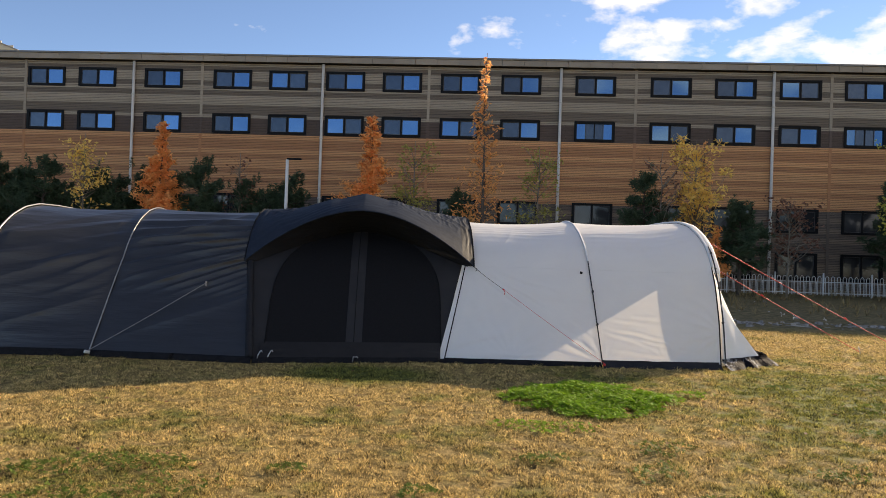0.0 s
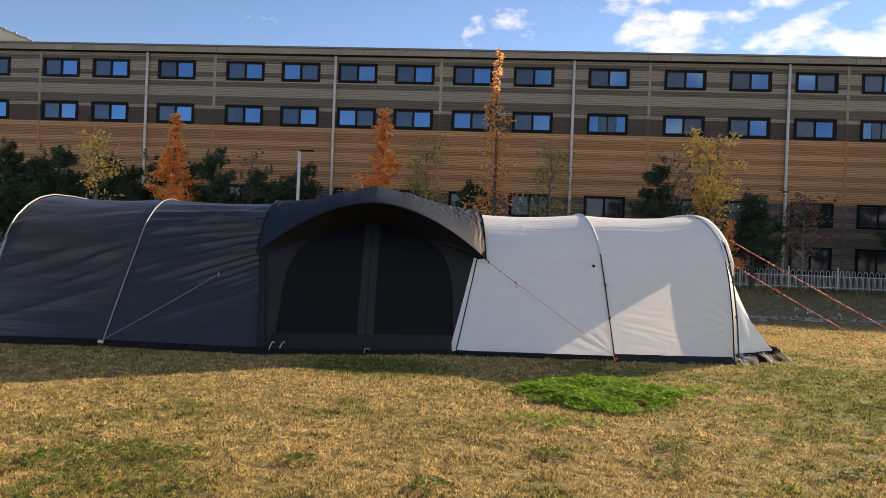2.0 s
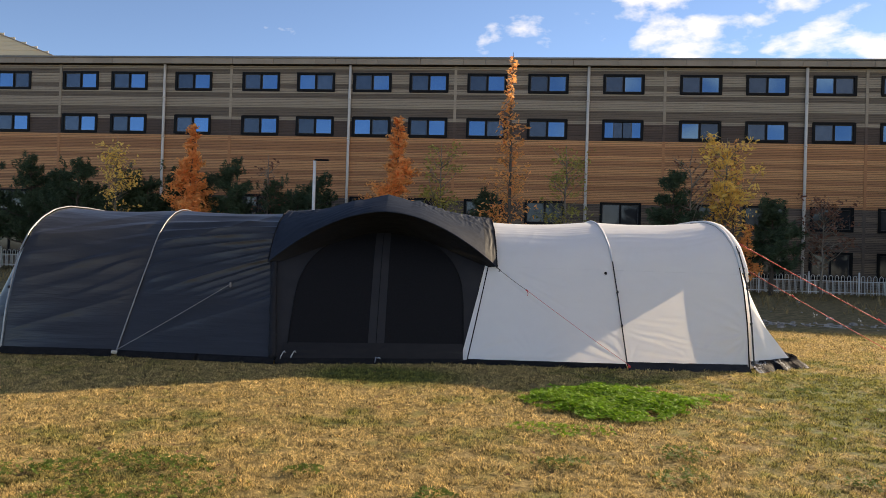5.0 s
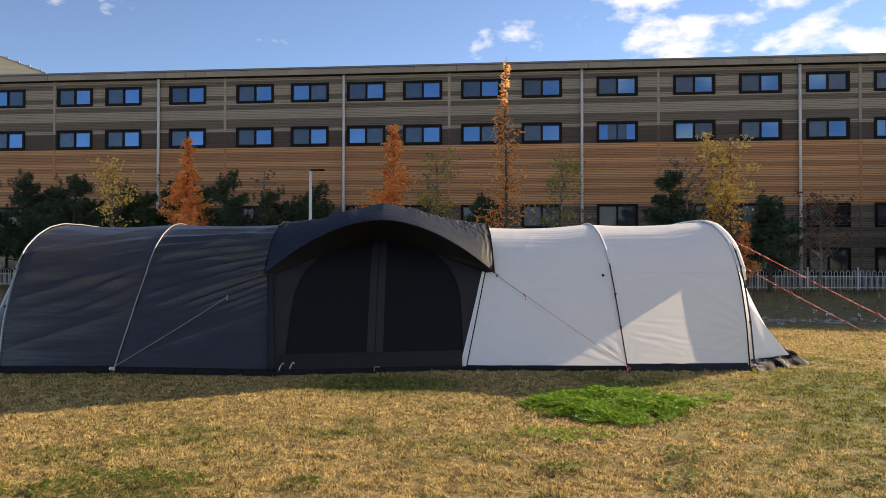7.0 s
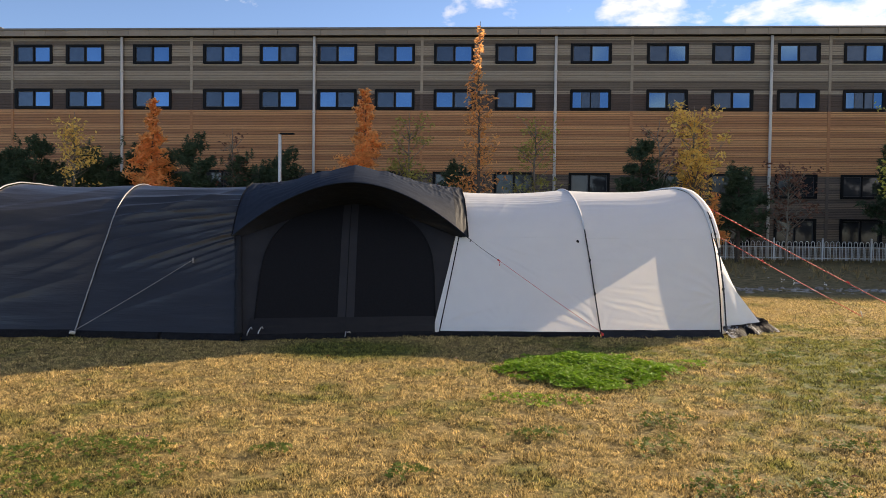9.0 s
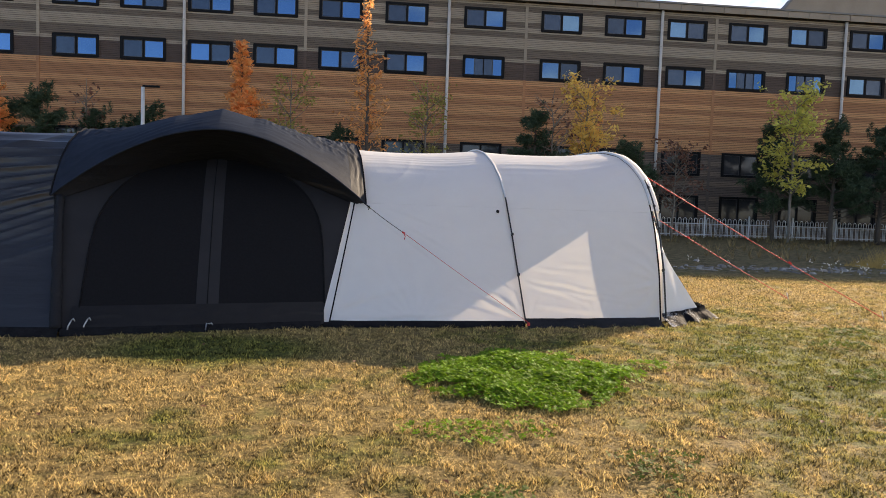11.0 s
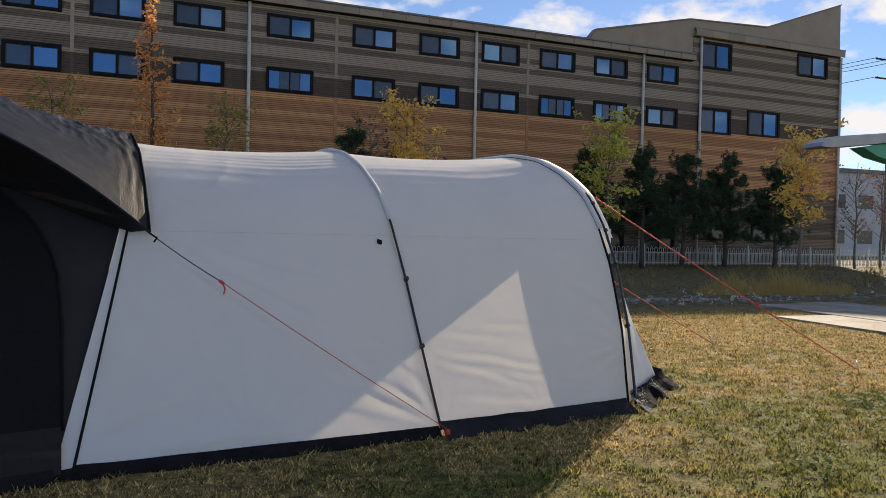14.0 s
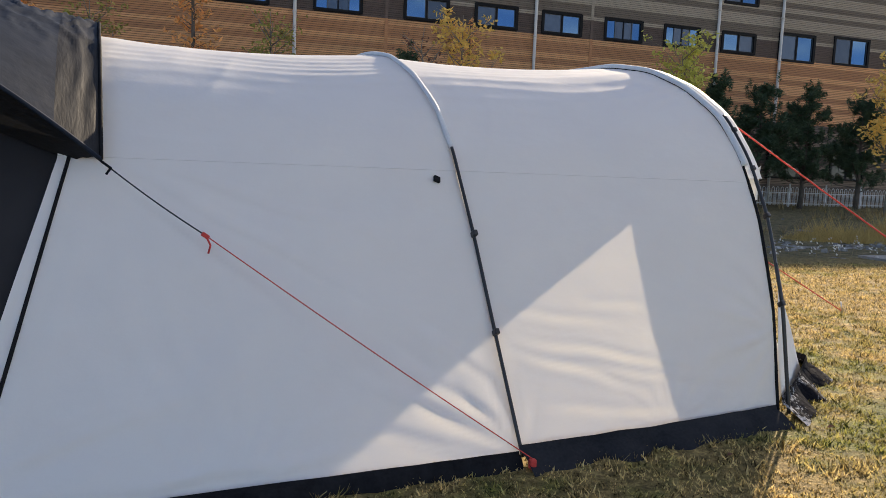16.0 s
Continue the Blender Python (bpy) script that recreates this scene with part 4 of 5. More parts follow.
# ---- the long building ----
FACE = 0.07
X0, X1, XE = -37.6, 30.62, 43.75
COLUMNS = (-34.26, -29.64, -26.34, -22.06, -17.65, -14.12, -10.55, -7.02, -3.44, 0.25, 4.73, 9.22, 13.01, 16.8, 20.57, 24.35, 28.25)
ROWS_Z = ((11.54, 12.68), (8.78, 9.93), (3.62, 5.0), (0.85, 2.40))
OPENINGS = [(c - 1.17, c + 1.17, a, b) for c in COLUMNS for a, b in ROWS_Z]
END_OPENINGS = [(31.25, 33.75, 12.85, 14.52), (39.6, 42.4, 13.18, 14.64), (31.15, 33.8, 8.6, 10.23), (35.3, 38.05, 8.7, 10.39), (31.0, 33.9, 1.6, 3.3), (35.9, 38.6, 1.6, 3.3)]
building = root("school_building", pose(0, 44.45, 0, 0, 0, 2.58), "long brown and orange clad building with black framed windows", "building")


def spans(x0, x1, z0, z1, holes):
    """What is left of a level strip once the openings are taken out."""
    out, x = [], x0
    for a, b, lo, hi in sorted(holes):
        if hi > z0 + 0.01 and lo < z1 - 0.01 and b > x0 and a < x1:
            if a > x + 0.02:
                out.append((x, a))
            x = max(x, b)
    if x1 > x + 0.02:
        out.append((x, x1))
    return out


def wall_core(name, x0, x1, top, holes):
    levels = sorted({0.0, top, *(h[2] for h in holes), *(h[3] for h in holes)})
    bm = bmesh.new()
    for lo, hi in zip(levels[:-1], levels[1:]):
        for a, b in spans(x0, x1, lo, hi, holes):
            box(bm, a, b, FACE + 0.03, FACE + 0.33, lo, hi)
    return part(name, bm, M_JOINT_SHADE, building, "siding backing wall")


core = wall_core("wall", X0, X1, 13.2, OPENINGS)
core_end = wall_core("wall", X1, XE, 15.2, END_OPENINGS)
part("wall", boxed(X0, X0 + 0.3, FACE + 0.34, FACE + 14, 0, 13.2), M_TAUPE, building)
part("wall", boxed(XE - 0.3, XE, FACE + 0.34, FACE + 14, 0, 15.2), M_TAUPE, building)
part("wall", boxed(X0, XE, FACE + 14, FACE + 14.3, 0, 13.2), M_TAUPE, building)
# upright near-black sheet added for the darkness of the rooms
part("inner_floor", boxed(X0 + 0.4, XE - 0.4, FACE + 1.2, FACE + 1.3, 0.1, 13.0), M_JOINT_SHADE, building, "dark sheet in place of unlit rooms behind the windows")
part("roof", prism([(X0 - 0.3, 13.50), (X1, 13.50), (X1, 13.60), (X0 - 0.3, 13.60)], FACE - 0.42, FACE + 14.4), M_ROOF, building, "dark metal roof edge")
part("roof", prism([(X1, 15.2), (XE + 0.2, 15.2), (XE + 0.2, 15.33), (X1, 15.33)], FACE - 0.2, FACE + 14.4), M_ROOF, building)
# raised parapets at both ends
part("parapet", prism([(-37.5, 13.62), (-37.5, 15.9), (-32.1, 13.85), (-32.1, 13.62)], FACE + 0.6, FACE + 0.9), M_CREAM, building, "cream clad raised parapet")
for z in (13.9, 14.2, 14.5, 14.8, 15.1, 15.4):
    part("parapet_board", boxed(-37.48, -37.5 + 5.4 * (15.9 - z) / 2.05 - 0.12, FACE + 0.575, FACE + 0.6, z, z + 0.27, 0.006), M_CREAM, building)
part("parapet_coping", prism([(-37.55, 15.9), (-37.55, 15.98), (-32.0, 13.9), (-32.0, 13.82)], FACE + 0.52, FACE + 0.95), M_FASCIA, building, "brown parapet coping")
part("parapet", prism([(-37.9, 13.2), (-37.9, 15.95), (-37.6, 15.95), (-37.6, 13.2)], FACE - 0.1, FACE + 6), M_FASCIA, building, "brown end parapet")
part("parapet", prism([(22.6, 13.5), (23.2, 14.25), (30.25, 15.79), (36.7, 16.08), (36.7, 14.8), (30.55, 14.8), (30.55, 13.5)], FACE - 0.06, FACE + 0.3), M_FASCIA, building, "brown stepped parapet")
part("parapet", prism([(36.7, 16.08), (43.5, 18.49), (43.55, 15.2), (36.7, 15.2)], FACE - 0.05, FACE + 0.3), M_FASCIA, building, "brown rising parapet")
part("parapet_coping", prism([(22.5, 13.55), (23.15, 14.32), (30.22, 15.86), (36.72, 16.15), (43.55, 18.57), (43.55, 18.49), (36.72, 16.07), (30.24, 15.78), (23.2, 14.24), (22.6, 13.5)], FACE - 0.12, FACE + 0.36), M_ROOF, building, "dark parapet coping")
x = X0 - 0.3
while x < X1 - 0.1:
    w = min(1.32, X1 - x)
    panel = part("fascia_panel", boxed(x, x + w - 0.012, FACE - 0.36, FACE - 0.30, 13.14, 13.495, 0.01), M_FASCIA, building)
    if x > 4:
        part("seam_batten", boxed(x - 0.03, x + 0.03, FACE - 0.40, FACE - 0.362, 13.11, 13.495, 0.008), M_FASCIA, panel)
    x += w
# near-black soffit: the shade under the fascia is put into its colour
part("fascia_soffit", boxed(X0 - 0.3, X1, FACE - 0.30, FACE + 0.02, 13.14, 13.18), M_JOINT_SHADE, building, "soffit coloured dark for the eaves shade")
x = X1
while x < XE - 0.1:
    w = min(1.32, XE + 0.25 - x)
    part("fascia_panel", boxed(x, x + w - 0.012, FACE - 0.30, FACE - 0.24, 14.78, 15.19, 0.01), M_FASCIA, building)
    x += w


def window_unit(x0, x1, z0, z1, style):
    """A black box frame with two sliding sashes."""
    bm = bmesh.new()
    f = 0.11
    box(bm, x0 - 0.045, x1 + 0.045, FACE - 0.07, FACE + 0.12, z1 - f, z1 + 0.02)
    box(bm, x0 - 0.045, x1 + 0.045, FACE - 0.07, FACE + 0.12, z0 - 0.02, z0 + f)
    box(bm, x0 - 0.045, x0 + f, FACE - 0.07, FACE + 0.12, z0 + f, z1 - f)
    box(bm, x1 - f, x1 + 0.045, FACE - 0.07, FACE + 0.12, z0 + f, z1 - f)
    win = part("window", bm, M_FRAME, building)
    mid = (x0 + x1) / 2
    if style == "slid":
        for k, (a, b) in enumerate(((x0 + f, mid - 0.55), (mid - 0.51, mid - 0.03), (mid + 0.03, mid + 0.51), (mid + 0.55, x1 - f))):
            part("pane", boxed(a, b, FACE + 0.03, FACE + 0.042, z0 + f, z1 - f), M_SCREEN if k in (1, 2) else M_GLASS, win)
        for a in (mid - 0.55, mid - 0.03, mid + 0.51):
            part("mullion", boxed(a, a + (0.06 if a == mid - 0.03 else 0.04), FACE - 0.01, FACE + 0.06, z0 + f, z1 - f), M_FRAME if a == mid - 0.03 else M_SASH, win)
        return
    part("mullion", boxed(mid - 0.05, mid + 0.05, FACE - 0.03, FACE + 0.08, z0 + f, z1 - f), M_FRAME, win)
    for a, b, mat, depth in ((x0 + f, mid - 0.05, style[0], 0.03), (mid + 0.05, x1 - f, style[1], 0.05)):
        bm = bmesh.new()
        e = 0.035
        box(bm, a, b, FACE + depth - 0.02, FACE + depth + 0.02, z1 - f - e, z1 - f)
        box(bm, a, b, FACE + depth - 0.02, FACE + depth + 0.02, z0 + f, z0 + f + e)
        box(bm, a, a + e, FACE + depth - 0.02, FACE + depth + 0.02, z0 + f + e, z1 - f - e)
        box(bm, b - e, b, FACE + depth - 0.02, FACE + depth + 0.02, z0 + f + e, z1 - f - e)
        part("sash", bm, M_SASH, win)
        part("pane", boxed(a + e, b - e, FACE + depth, FACE + depth + 0.012, z0 + f + e, z1 - f - e), mat, win)


rng = random.Random(21)
for i, (a, b, lo, hi) in enumerate(OPENINGS):
    if lo < 6:
        style = (M_DIM, M_DIM)
    elif lo < 9 and any(abs((a + b) / 2 - c) < 0.1 for c in (4.73, 20.57, 24.35)):
        style = "slid"
    elif rng.random() < 0.2:
        style = (M_GLASS, M_SCREEN)
    else:
        style = (M_SCREEN, M_GLASS)
    window_unit(a, b, lo, hi, style)
for a, b, lo, hi in END_OPENINGS:
    window_unit(a, b, lo, hi, (M_DIM, M_DIM) if lo < 6 else (M_SCREEN, M_GLASS))

PIPES = (-37.26, -23.93, -11.93, 2.64, 15.2, 26.69, 31.18, 43.6)
STRIPS = (-31.03, -19.6, -5.38, 7.15, 18.6)
for i, x in enumerate(PIPES):
    top = 13.12 if x < 31 else 14.75
    pipe = bar("downpipe", [(x, FACE - 0.14, 0.05), (x, FACE - 0.14, top)], 0.085, M_PIPE, building, "pale grey downpipe", 10)
    for z in (2.0, 4.8, 8.5, 11.0):
        bar("pipe_collar", [(x, FACE - 0.14, z), (x, FACE - 0.14, z + 0.10)], 0.105, M_PIPE, pipe, "", 10)
for x in STRIPS:
    for lo, hi, mat in ((0.1, 4.9, M_LOW_D), (4.9, 8.7, M_ORANGE_D), (8.7, 9.71, M_UMBER), (9.71, 13.12, M_TAUPE)):
        part("joint_strip", boxed(x - 0.08, x + 0.08, FACE - 0.03, FACE + 0.02, lo, hi), mat, building, "narrow vertical joint strip")


# ---- fence ----
def fence_panel(length):
    f = root("fence_panel", pose(0, 0, 0), "white painted metal fence panel with hooped bars", "fence", "white fence panels")
    part("post", boxed(-0.04, 0.04, -0.04, 0.04, 0, 1.22, 0.01), M_FENCE, f)
    bm = bmesh.new()
    bmesh.ops.create_uvsphere(bm, u_segments=8, v_segments=6, radius=0.05)
    part("post_cap", bm, M_FENCE, f, m=pose(0, 0, 1.26))
    for z in (0.18, 0.78):
        part("rail", boxed(0.04, length - 0.04, -0.015, 0.015, z, z + 0.04), M_FENCE, f)
    n = 8
    step = (length - 0.1) / n
    v, q = tube([(-step * 0.28, 0, 0.08)] + [(-step * 0.28 * math.cos(w), 0, 1.0 + step * 0.36 * math.sin(w)) for w in np.linspace(0, math.pi, 7)] + [(step * 0.28, 0, 0.08)], 0.017, 5)
    me = mesh_of("hoop", v, q, M_FENCE, True)
    for k in range(n):
        put("hoop", me, f, "", pose(0.05 + step * (k + 0.5), 0, 0))
    v, q = tube([(0, 0, 0.08), (0, 0, 0.80)], 0.014, 5)
    me = mesh_of("bar", v, q, M_FENCE, True)
    for k in range(n - 1):
        put("bar", me, f, "", pose(0.05 + step * (k + 1), 0, 0))
    return f


first = fence_panel(2.6)
FENCE_START, FENCE_WAY = Vector((-40.0, 39.57, 0)), Vector((0.99897, 0.0453, 0))


def fence_place(k):
    p = FENCE_START + FENCE_WAY * (2.6 * k)
    return pose(p.x, p.y, 0, 0, 0, 2.6)


first.matrix_basis = fence_place(0)
for k in range(1, 34):
    copy_thing(first, fence_place(k))


# ---- trees ----
def leaves(points, size, rng, flat=0.0, long=1.0, wide=0.45):
    """Small bent leaves at points."""
    n = len(points)
    p = np.array(points)
    a = rng.normal(size=(n, 3))
    a[:, 2] *= 1 - flat
    a /= np.linalg.norm(a, axis=1)[:, None]
    b = np.cross(a, rng.normal(size=(n, 3)))
    b /= np.linalg.norm(b, axis=1)[:, None]
    s = size * (0.6 + 0.8 * rng.random(n))[:, None]
    v = np.stack([p - a * s * long, p + b * s * wide, p + a * s * long, p - b * s * wide], 1).reshape(-1, 3)
    f = np.arange(n * 4).reshape(-1, 4)
    return v.tolist(), f.tolist()


def tree(name, x, y, height, spread, kind, seed, label, lean=0.0):
    rng = np.random.default_rng(seed)
    t = root(name, pose(x, y, 0), label, "tree")
    wood, dots = [], []
    top = np.array([lean, 0.0, height])
    trunk_r = 0.03 + 0.0075 * height if kind != "pine" else 0.07 + 0.012 * height
    trunk = [(lean * (k / 8) ** 1.5 + 0.03 * rng.normal(), 0.03 * rng.normal(), height * 0.97 * k / 8 - (0.05 if k == 0 else 0)) for k in range(9)]
    wood.append(tube(trunk, trunk_r, 7, 0.012))

    def stem(z):
        k = min(7.999, z / height * 8)
        i = int(k)
        return np.array(trunk[i]) + (np.array(trunk[i + 1]) - np.array(trunk[i])) * (k - i)

    if kind == "redwood":
        n = int(height * 8)
        for k in range(n):
            h = 0.22 + 0.76 * k / n
            reach = spread * (1 - (h - 0.22) / 0.80) ** 1.25 * (0.5 + 0.8 * rng.random()) + 0.14
            a = rng.random() * 6.28
            s = stem(h * height)
            e = s + np.array([math.cos(a) * reach, math.sin(a) * reach, reach * (0.15 + 0.5 * rng.random())])
            wood.append(tube([s, (s + e) / 2 + (0, 0, 0.05), e], 0.018, 4, 0.004))
            m = int((26 + 170 * reach) * {61: 0.75, 62: 0.6, 64: 0.06}.get(seed, 0.3)) if height < 11 else int(3 + 20 * reach)
            u = rng.random(m) ** 0.6
            q = s + (e - s) * u[:, None] + rng.normal(size=(m, 3)) * (0.05 + 0.10 * reach) * np.array([1, 1, 0.7])
            dots.append(q)
        size, long = 0.092, 1.25
    elif kind == "pine":
        levels = int(4 + 0.7 * height)
        for k in range(levels):
            h = 0.24 + 0.66 * k / (levels - 1)
            for _ in range(6 if k < levels - 2 else 4):
                a = rng.random() * 6.28
                reach = spread * (1.05 - 0.85 * ((h - 0.24) / 0.70) ** 1.3) * (0.55 + 0.55 * rng.random())
                s = stem((h + 0.03 * rng.normal()) * height)
                e = s + np.array([math.cos(a) * reach, math.sin(a) * reach, reach * (0.30 + 0.35 * rng.random())])
                bend = s + (e - s) * 0.55 + np.array([0, 0, -0.10 * reach])
                wood.append(tube([s, bend, e], 0.035, 5, 0.01))
                for _ in range(int(6 + 7 * reach)):
                    w = 0.40 + 0.62 * rng.random()
                    c = s + (e - s) * w + rng.normal(size=3) * np.array([0.22, 0.22, 0.06])
                    m = 26
                    g = rng.random(m)[:, None]
                    brush = np.array([0.10 * math.cos(a), 0.10 * math.sin(a), 0.22 + 0.16 * rng.random()])
                    dots.append(c + brush * g + rng.normal(size=(m, 3)) * 0.065 * (1.25 - g))
        for k in range(5):
            c = top + rng.normal(size=3) * np.array([0.28, 0.28, 0.10]) - np.array([0, 0, 0.30 + 0.22 * k])
            g = rng.random(34)[:, None]
            dots.append(c + np.array([0, 0, 0.55]) * g + rng.normal(size=(34, 3)) * 0.06 * (1.2 - g))
        size, long = 0.085, 1.9
    else:
        n = int(9 + 3.5 * height)
        thick = {"airy": 52, "thin": 30, "bare": 8}[kind]
        for k in range(n):
            h = 0.28 + 0.66 * rng.random()
            reach = spread * (0.5 + 0.6 * rng.random()) * (1.1 - 0.6 * abs(h - 0.55))
            a = rng.random() * 6.28
            s = stem(h * height * 0.9)
            rise = reach * (0.5 + 0.9 * rng.random())
            e = s + np.array([math.cos(a) * reach, math.sin(a) * reach, min(rise, height - s[2])])
            mid = (s + e) / 2 + rng.normal(size=3) * 0.08
            wood.append(tube([s, mid, e], 0.026, 5, 0.006))
            for _ in range(3):
                w = 0.45 + 0.5 * rng.random()
                c = s + (e - s) * w
                e2 = c + rng.normal(size=3) * np.array([0.30, 0.30, 0.18]) + np.array([0, 0, 0.18])
                wood.append(tube([c, e2], 0.010, 4, 0.004))
                m = int(thick / 3 * (0.4 + 1.2 * rng.random()))
                if m:
                    dots.append(e2 + rng.normal(size=(m, 3)) * np.array([0.19, 0.19, 0.12]))
        size, long = (0.125 if kind == "airy" else 0.10), 0.95
    v, f = joined(wood)
    put("trunk", mesh_of("trunk", v, f, M_BARK if kind in ("pine", "redwood") else M_PALEBARK, True), t, "trunk with limbs")
    v, f = leaves(np.concatenate(dots), size, rng, 0.3, long, 0.2 if kind == "pine" else 0.45)
    mat = TREE_LEAF[name] if name in TREE_LEAF else L_PINE
    put("crown", mesh_of("crown", v, f, mat), t)
    return t


TREE_LEAF = {"pine_tree": L_PINE, "redwood_tree": L_RUST, "golden_tree": L_GOLD, "olive_tree": L_OLIVE, "lime_tree": L_LIME, "brown_tree": L_WINE, "bare_tree": L_WINE}
PINE = "dark green pine with layered needle clumps before the fence"
PINES = (
    (-31.98, 37.96, 6.14, 2.08), (-29.29, 38.51, 6.63, 2.18), (-25.82, 37.81, 6.46, 2.0), (-23.09, 38.37, 5.92, 1.82), (-20.52, 38.9, 6.12, 1.63),
    (-16.99, 38.2, 6.52, 1.73), (-14.57, 38.76, 5.59, 1.55), (-27.48, 38.58, 5.89, 2.09), (-21.7, 37.99, 5.36, 1.82), (-18.67, 38.59, 5.28, 1.73),
    (-13.36, 39.21, 4.93, 1.45), (-34.02, 37.43, 5.76, 1.88), (-12.14, 38.89, 5.69, 1.65), (-2.92, 39.68, 5.17, 1.18), (6.9, 39.27, 6.49, 1.68),
    (12.03, 39.98, 5.04, 1.59), (20.29, 40.74, 6.49, 1.49), (23.1, 40.02, 6.6, 1.8), (26.2, 40.66, 6.7, 1.9), (29.51, 41.15, 6.71, 1.9),
    (32.47, 40.44, 6.23, 1.71),
)
for i, (x, y, h, s) in enumerate(PINES):
    tree("pine_tree", x, y, h, s, "pine", 30 + i, PINE)
RUST = "slender dawn redwood with rust orange autumn needles"
tree("redwood_tree", -18.64, 36.99, 8.59, 1.3, "redwood", 61, RUST)
tree("redwood_tree", -7.4, 37.49, 9.18, 1.85, "redwood", 62, RUST)
tree("redwood_tree", -1.56, 37.76, 12.52, 1.25, "redwood", 63, "tall slender dawn redwood with sparse orange needles")
tree("redwood_tree", 10.14, 40.15, 8.65, 0.69, "redwood", 64, RUST)
tree("redwood_tree", 10.55, 38.99, 3.77, 0.5, "redwood", 65, "small rust orange redwood sapling")
tree("golden_tree", -22.78, 36.7, 7.71, 1.05, "thin", 71, "thin young tree with pale golden leaves")
tree("golden_tree", 9.46, 39.14, 8.26, 1.4, "airy", 72, "young tree with golden yellow autumn leaves")
tree("golden_tree", 29.98, 36.08, 7.44, 1.51, "airy", 73, "young tree with pale yellow leaves on thin limbs")
tree("olive_tree", -5.31, 38.87, 7.94, 1.17, "thin", 81, "thin young tree with olive green leaves")
tree("olive_tree", 1.33, 39.17, 7.8, 1.08, "thin", 82, "thin young tree with sparse olive leaves")
tree("lime_tree", 20.41, 39.27, 8.55, 1.39, "airy", 83, "young tree with yellow-green leaves")
tree("brown_tree", 14.43, 39.76, 5.06, 1.2, "thin", 84, "small tree with brown red leaves")
tree("bare_tree", -14.75, 38.25, 7.01, 0.68, "bare", 85, "bare thin young tree with few leaves")
tree("bare_tree", 7.69, 38.96, 7.66, 1.29, "bare", 86, "bare thin young tree with few leaves")
tree("bare_tree", 39.2, 40.9, 6.84, 1.31, "bare", 87, "bare thin young tree with few leaves")
tree("bare_tree", 41.47, 41.0, 6.65, 1.31, "bare", 88, "bare thin young tree with few leaves")

# lamp post
lamp = root("lamp_post", pose(-11.74, 37.0, 0), "white lamp post with a short flat lamp arm", "lamp post")
bar("post", [(0, 0, -0.05), (0, 0, 6.32)], 0.09, M_LAMP, lamp, "", 10, 0.08)
part("lamp_head", boxed(0.0, 0.75, -0.10, 0.10, 6.31, 6.39, 0.02), M_FRAME, lamp, "dark flat lamp head")

# ---- path and far things ----
def build_path():
    slabs = root("pavement", pose(0, 0, 0), "pale worn concrete path of broad slabs beside the lawn", "pavement", kind="structure")
    rng = random.Random(5)
    for i in range(13):
        for j in range(3):
            y1 = 19.6 - 2.0 * i + 0.25 * j
            x0 = 10.8 + 1.5 * j + 0.03 * rng.random()
            if i == 0 and j == 0:
                continue
            bm = bmesh.new()
            quad = [(x0, y1 - 1.985), (x0 + 1.485, y1 - 1.985), (x0 + 1.485, y1), (x0, y1)]
            z = 0.022 + 0.01 * rng.random()
            low = [bm.verts.new((x, y, -0.05)) for x, y in quad]
            high = [bm.verts.new((x, y, z)) for x, y in quad]
            bm.faces.new(high)
            for k in range(4):
                bm.faces.new((low[k], low[(k + 1) % 4], high[(k + 1) % 4], high[k]))
            part("slab", bm, M_PAVE, slabs)


build_path()


def build_weeds():
    rng = np.random.default_rng(12)
    verts, faces = [], []
    for _ in range(2600):
        x, y = rng.uniform(-38, 38), rng.uniform(24.8, 41.5)
        if noise.noise(Vector((x * 0.3, y * 0.3, 4))) < -0.05:
            continue
        h = 0.12 + 0.4 * rng.random() ** 2
        for _ in range(6):
            a = rng.random() * 6.28
            r = 0.12 + 0.2 * rng.random()
            n = len(verts)
            c, s = math.cos(a), math.sin(a)
            verts += [(x - s * 0.02, y + c * 0.02, 0), (x + s * 0.02, y - c * 0.02, 0), (x + c * r, y + s * r, h)]
            faces.append((n, n + 1, n + 2))
    tagged(put("weeds", mesh_of("weeds", verts, faces, L_WEED)), "dry weeds on rough soil before the fence", "weeds", kind="stuff")


build_weeds()


def build_tall_grass():
    """A stand of tall golden grass beyond the path."""
    rng = np.random.default_rng(31)
    n = 4200
    a, r = rng.random(n) * 6.28, np.sqrt(rng.random(n))
    x, y = 16.2 + np.cos(a) * r * 2.8, 23.2 + np.sin(a) * r * 1.0
    h = (0.2 + 0.6 * rng.random(n) ** 2) * (1.15 - r * 0.8) * (1 + 0.5 * np.sin(x * 3.1))
    la = rng.random(n) * 6.28
    v = np.empty((n, 3, 3))
    v[:, 0] = np.stack([x - 0.008, y, 0 * x], 1)
    v[:, 1] = np.stack([x + 0.008, y, 0 * x], 1)
    v[:, 2] = np.stack([x + np.cos(la) * h * 0.5, y + np.sin(la) * h * 0.5, h], 1)
    me = mesh_of("tall_grass", v.reshape(-1, 3), np.arange(n * 3).reshape(-1, 3), L_GOLDGRASS)
    tagged(put("tall_grass", me), "stand of tall golden dry grass beyond the path", "grass", kind="stuff")


build_tall_grass()


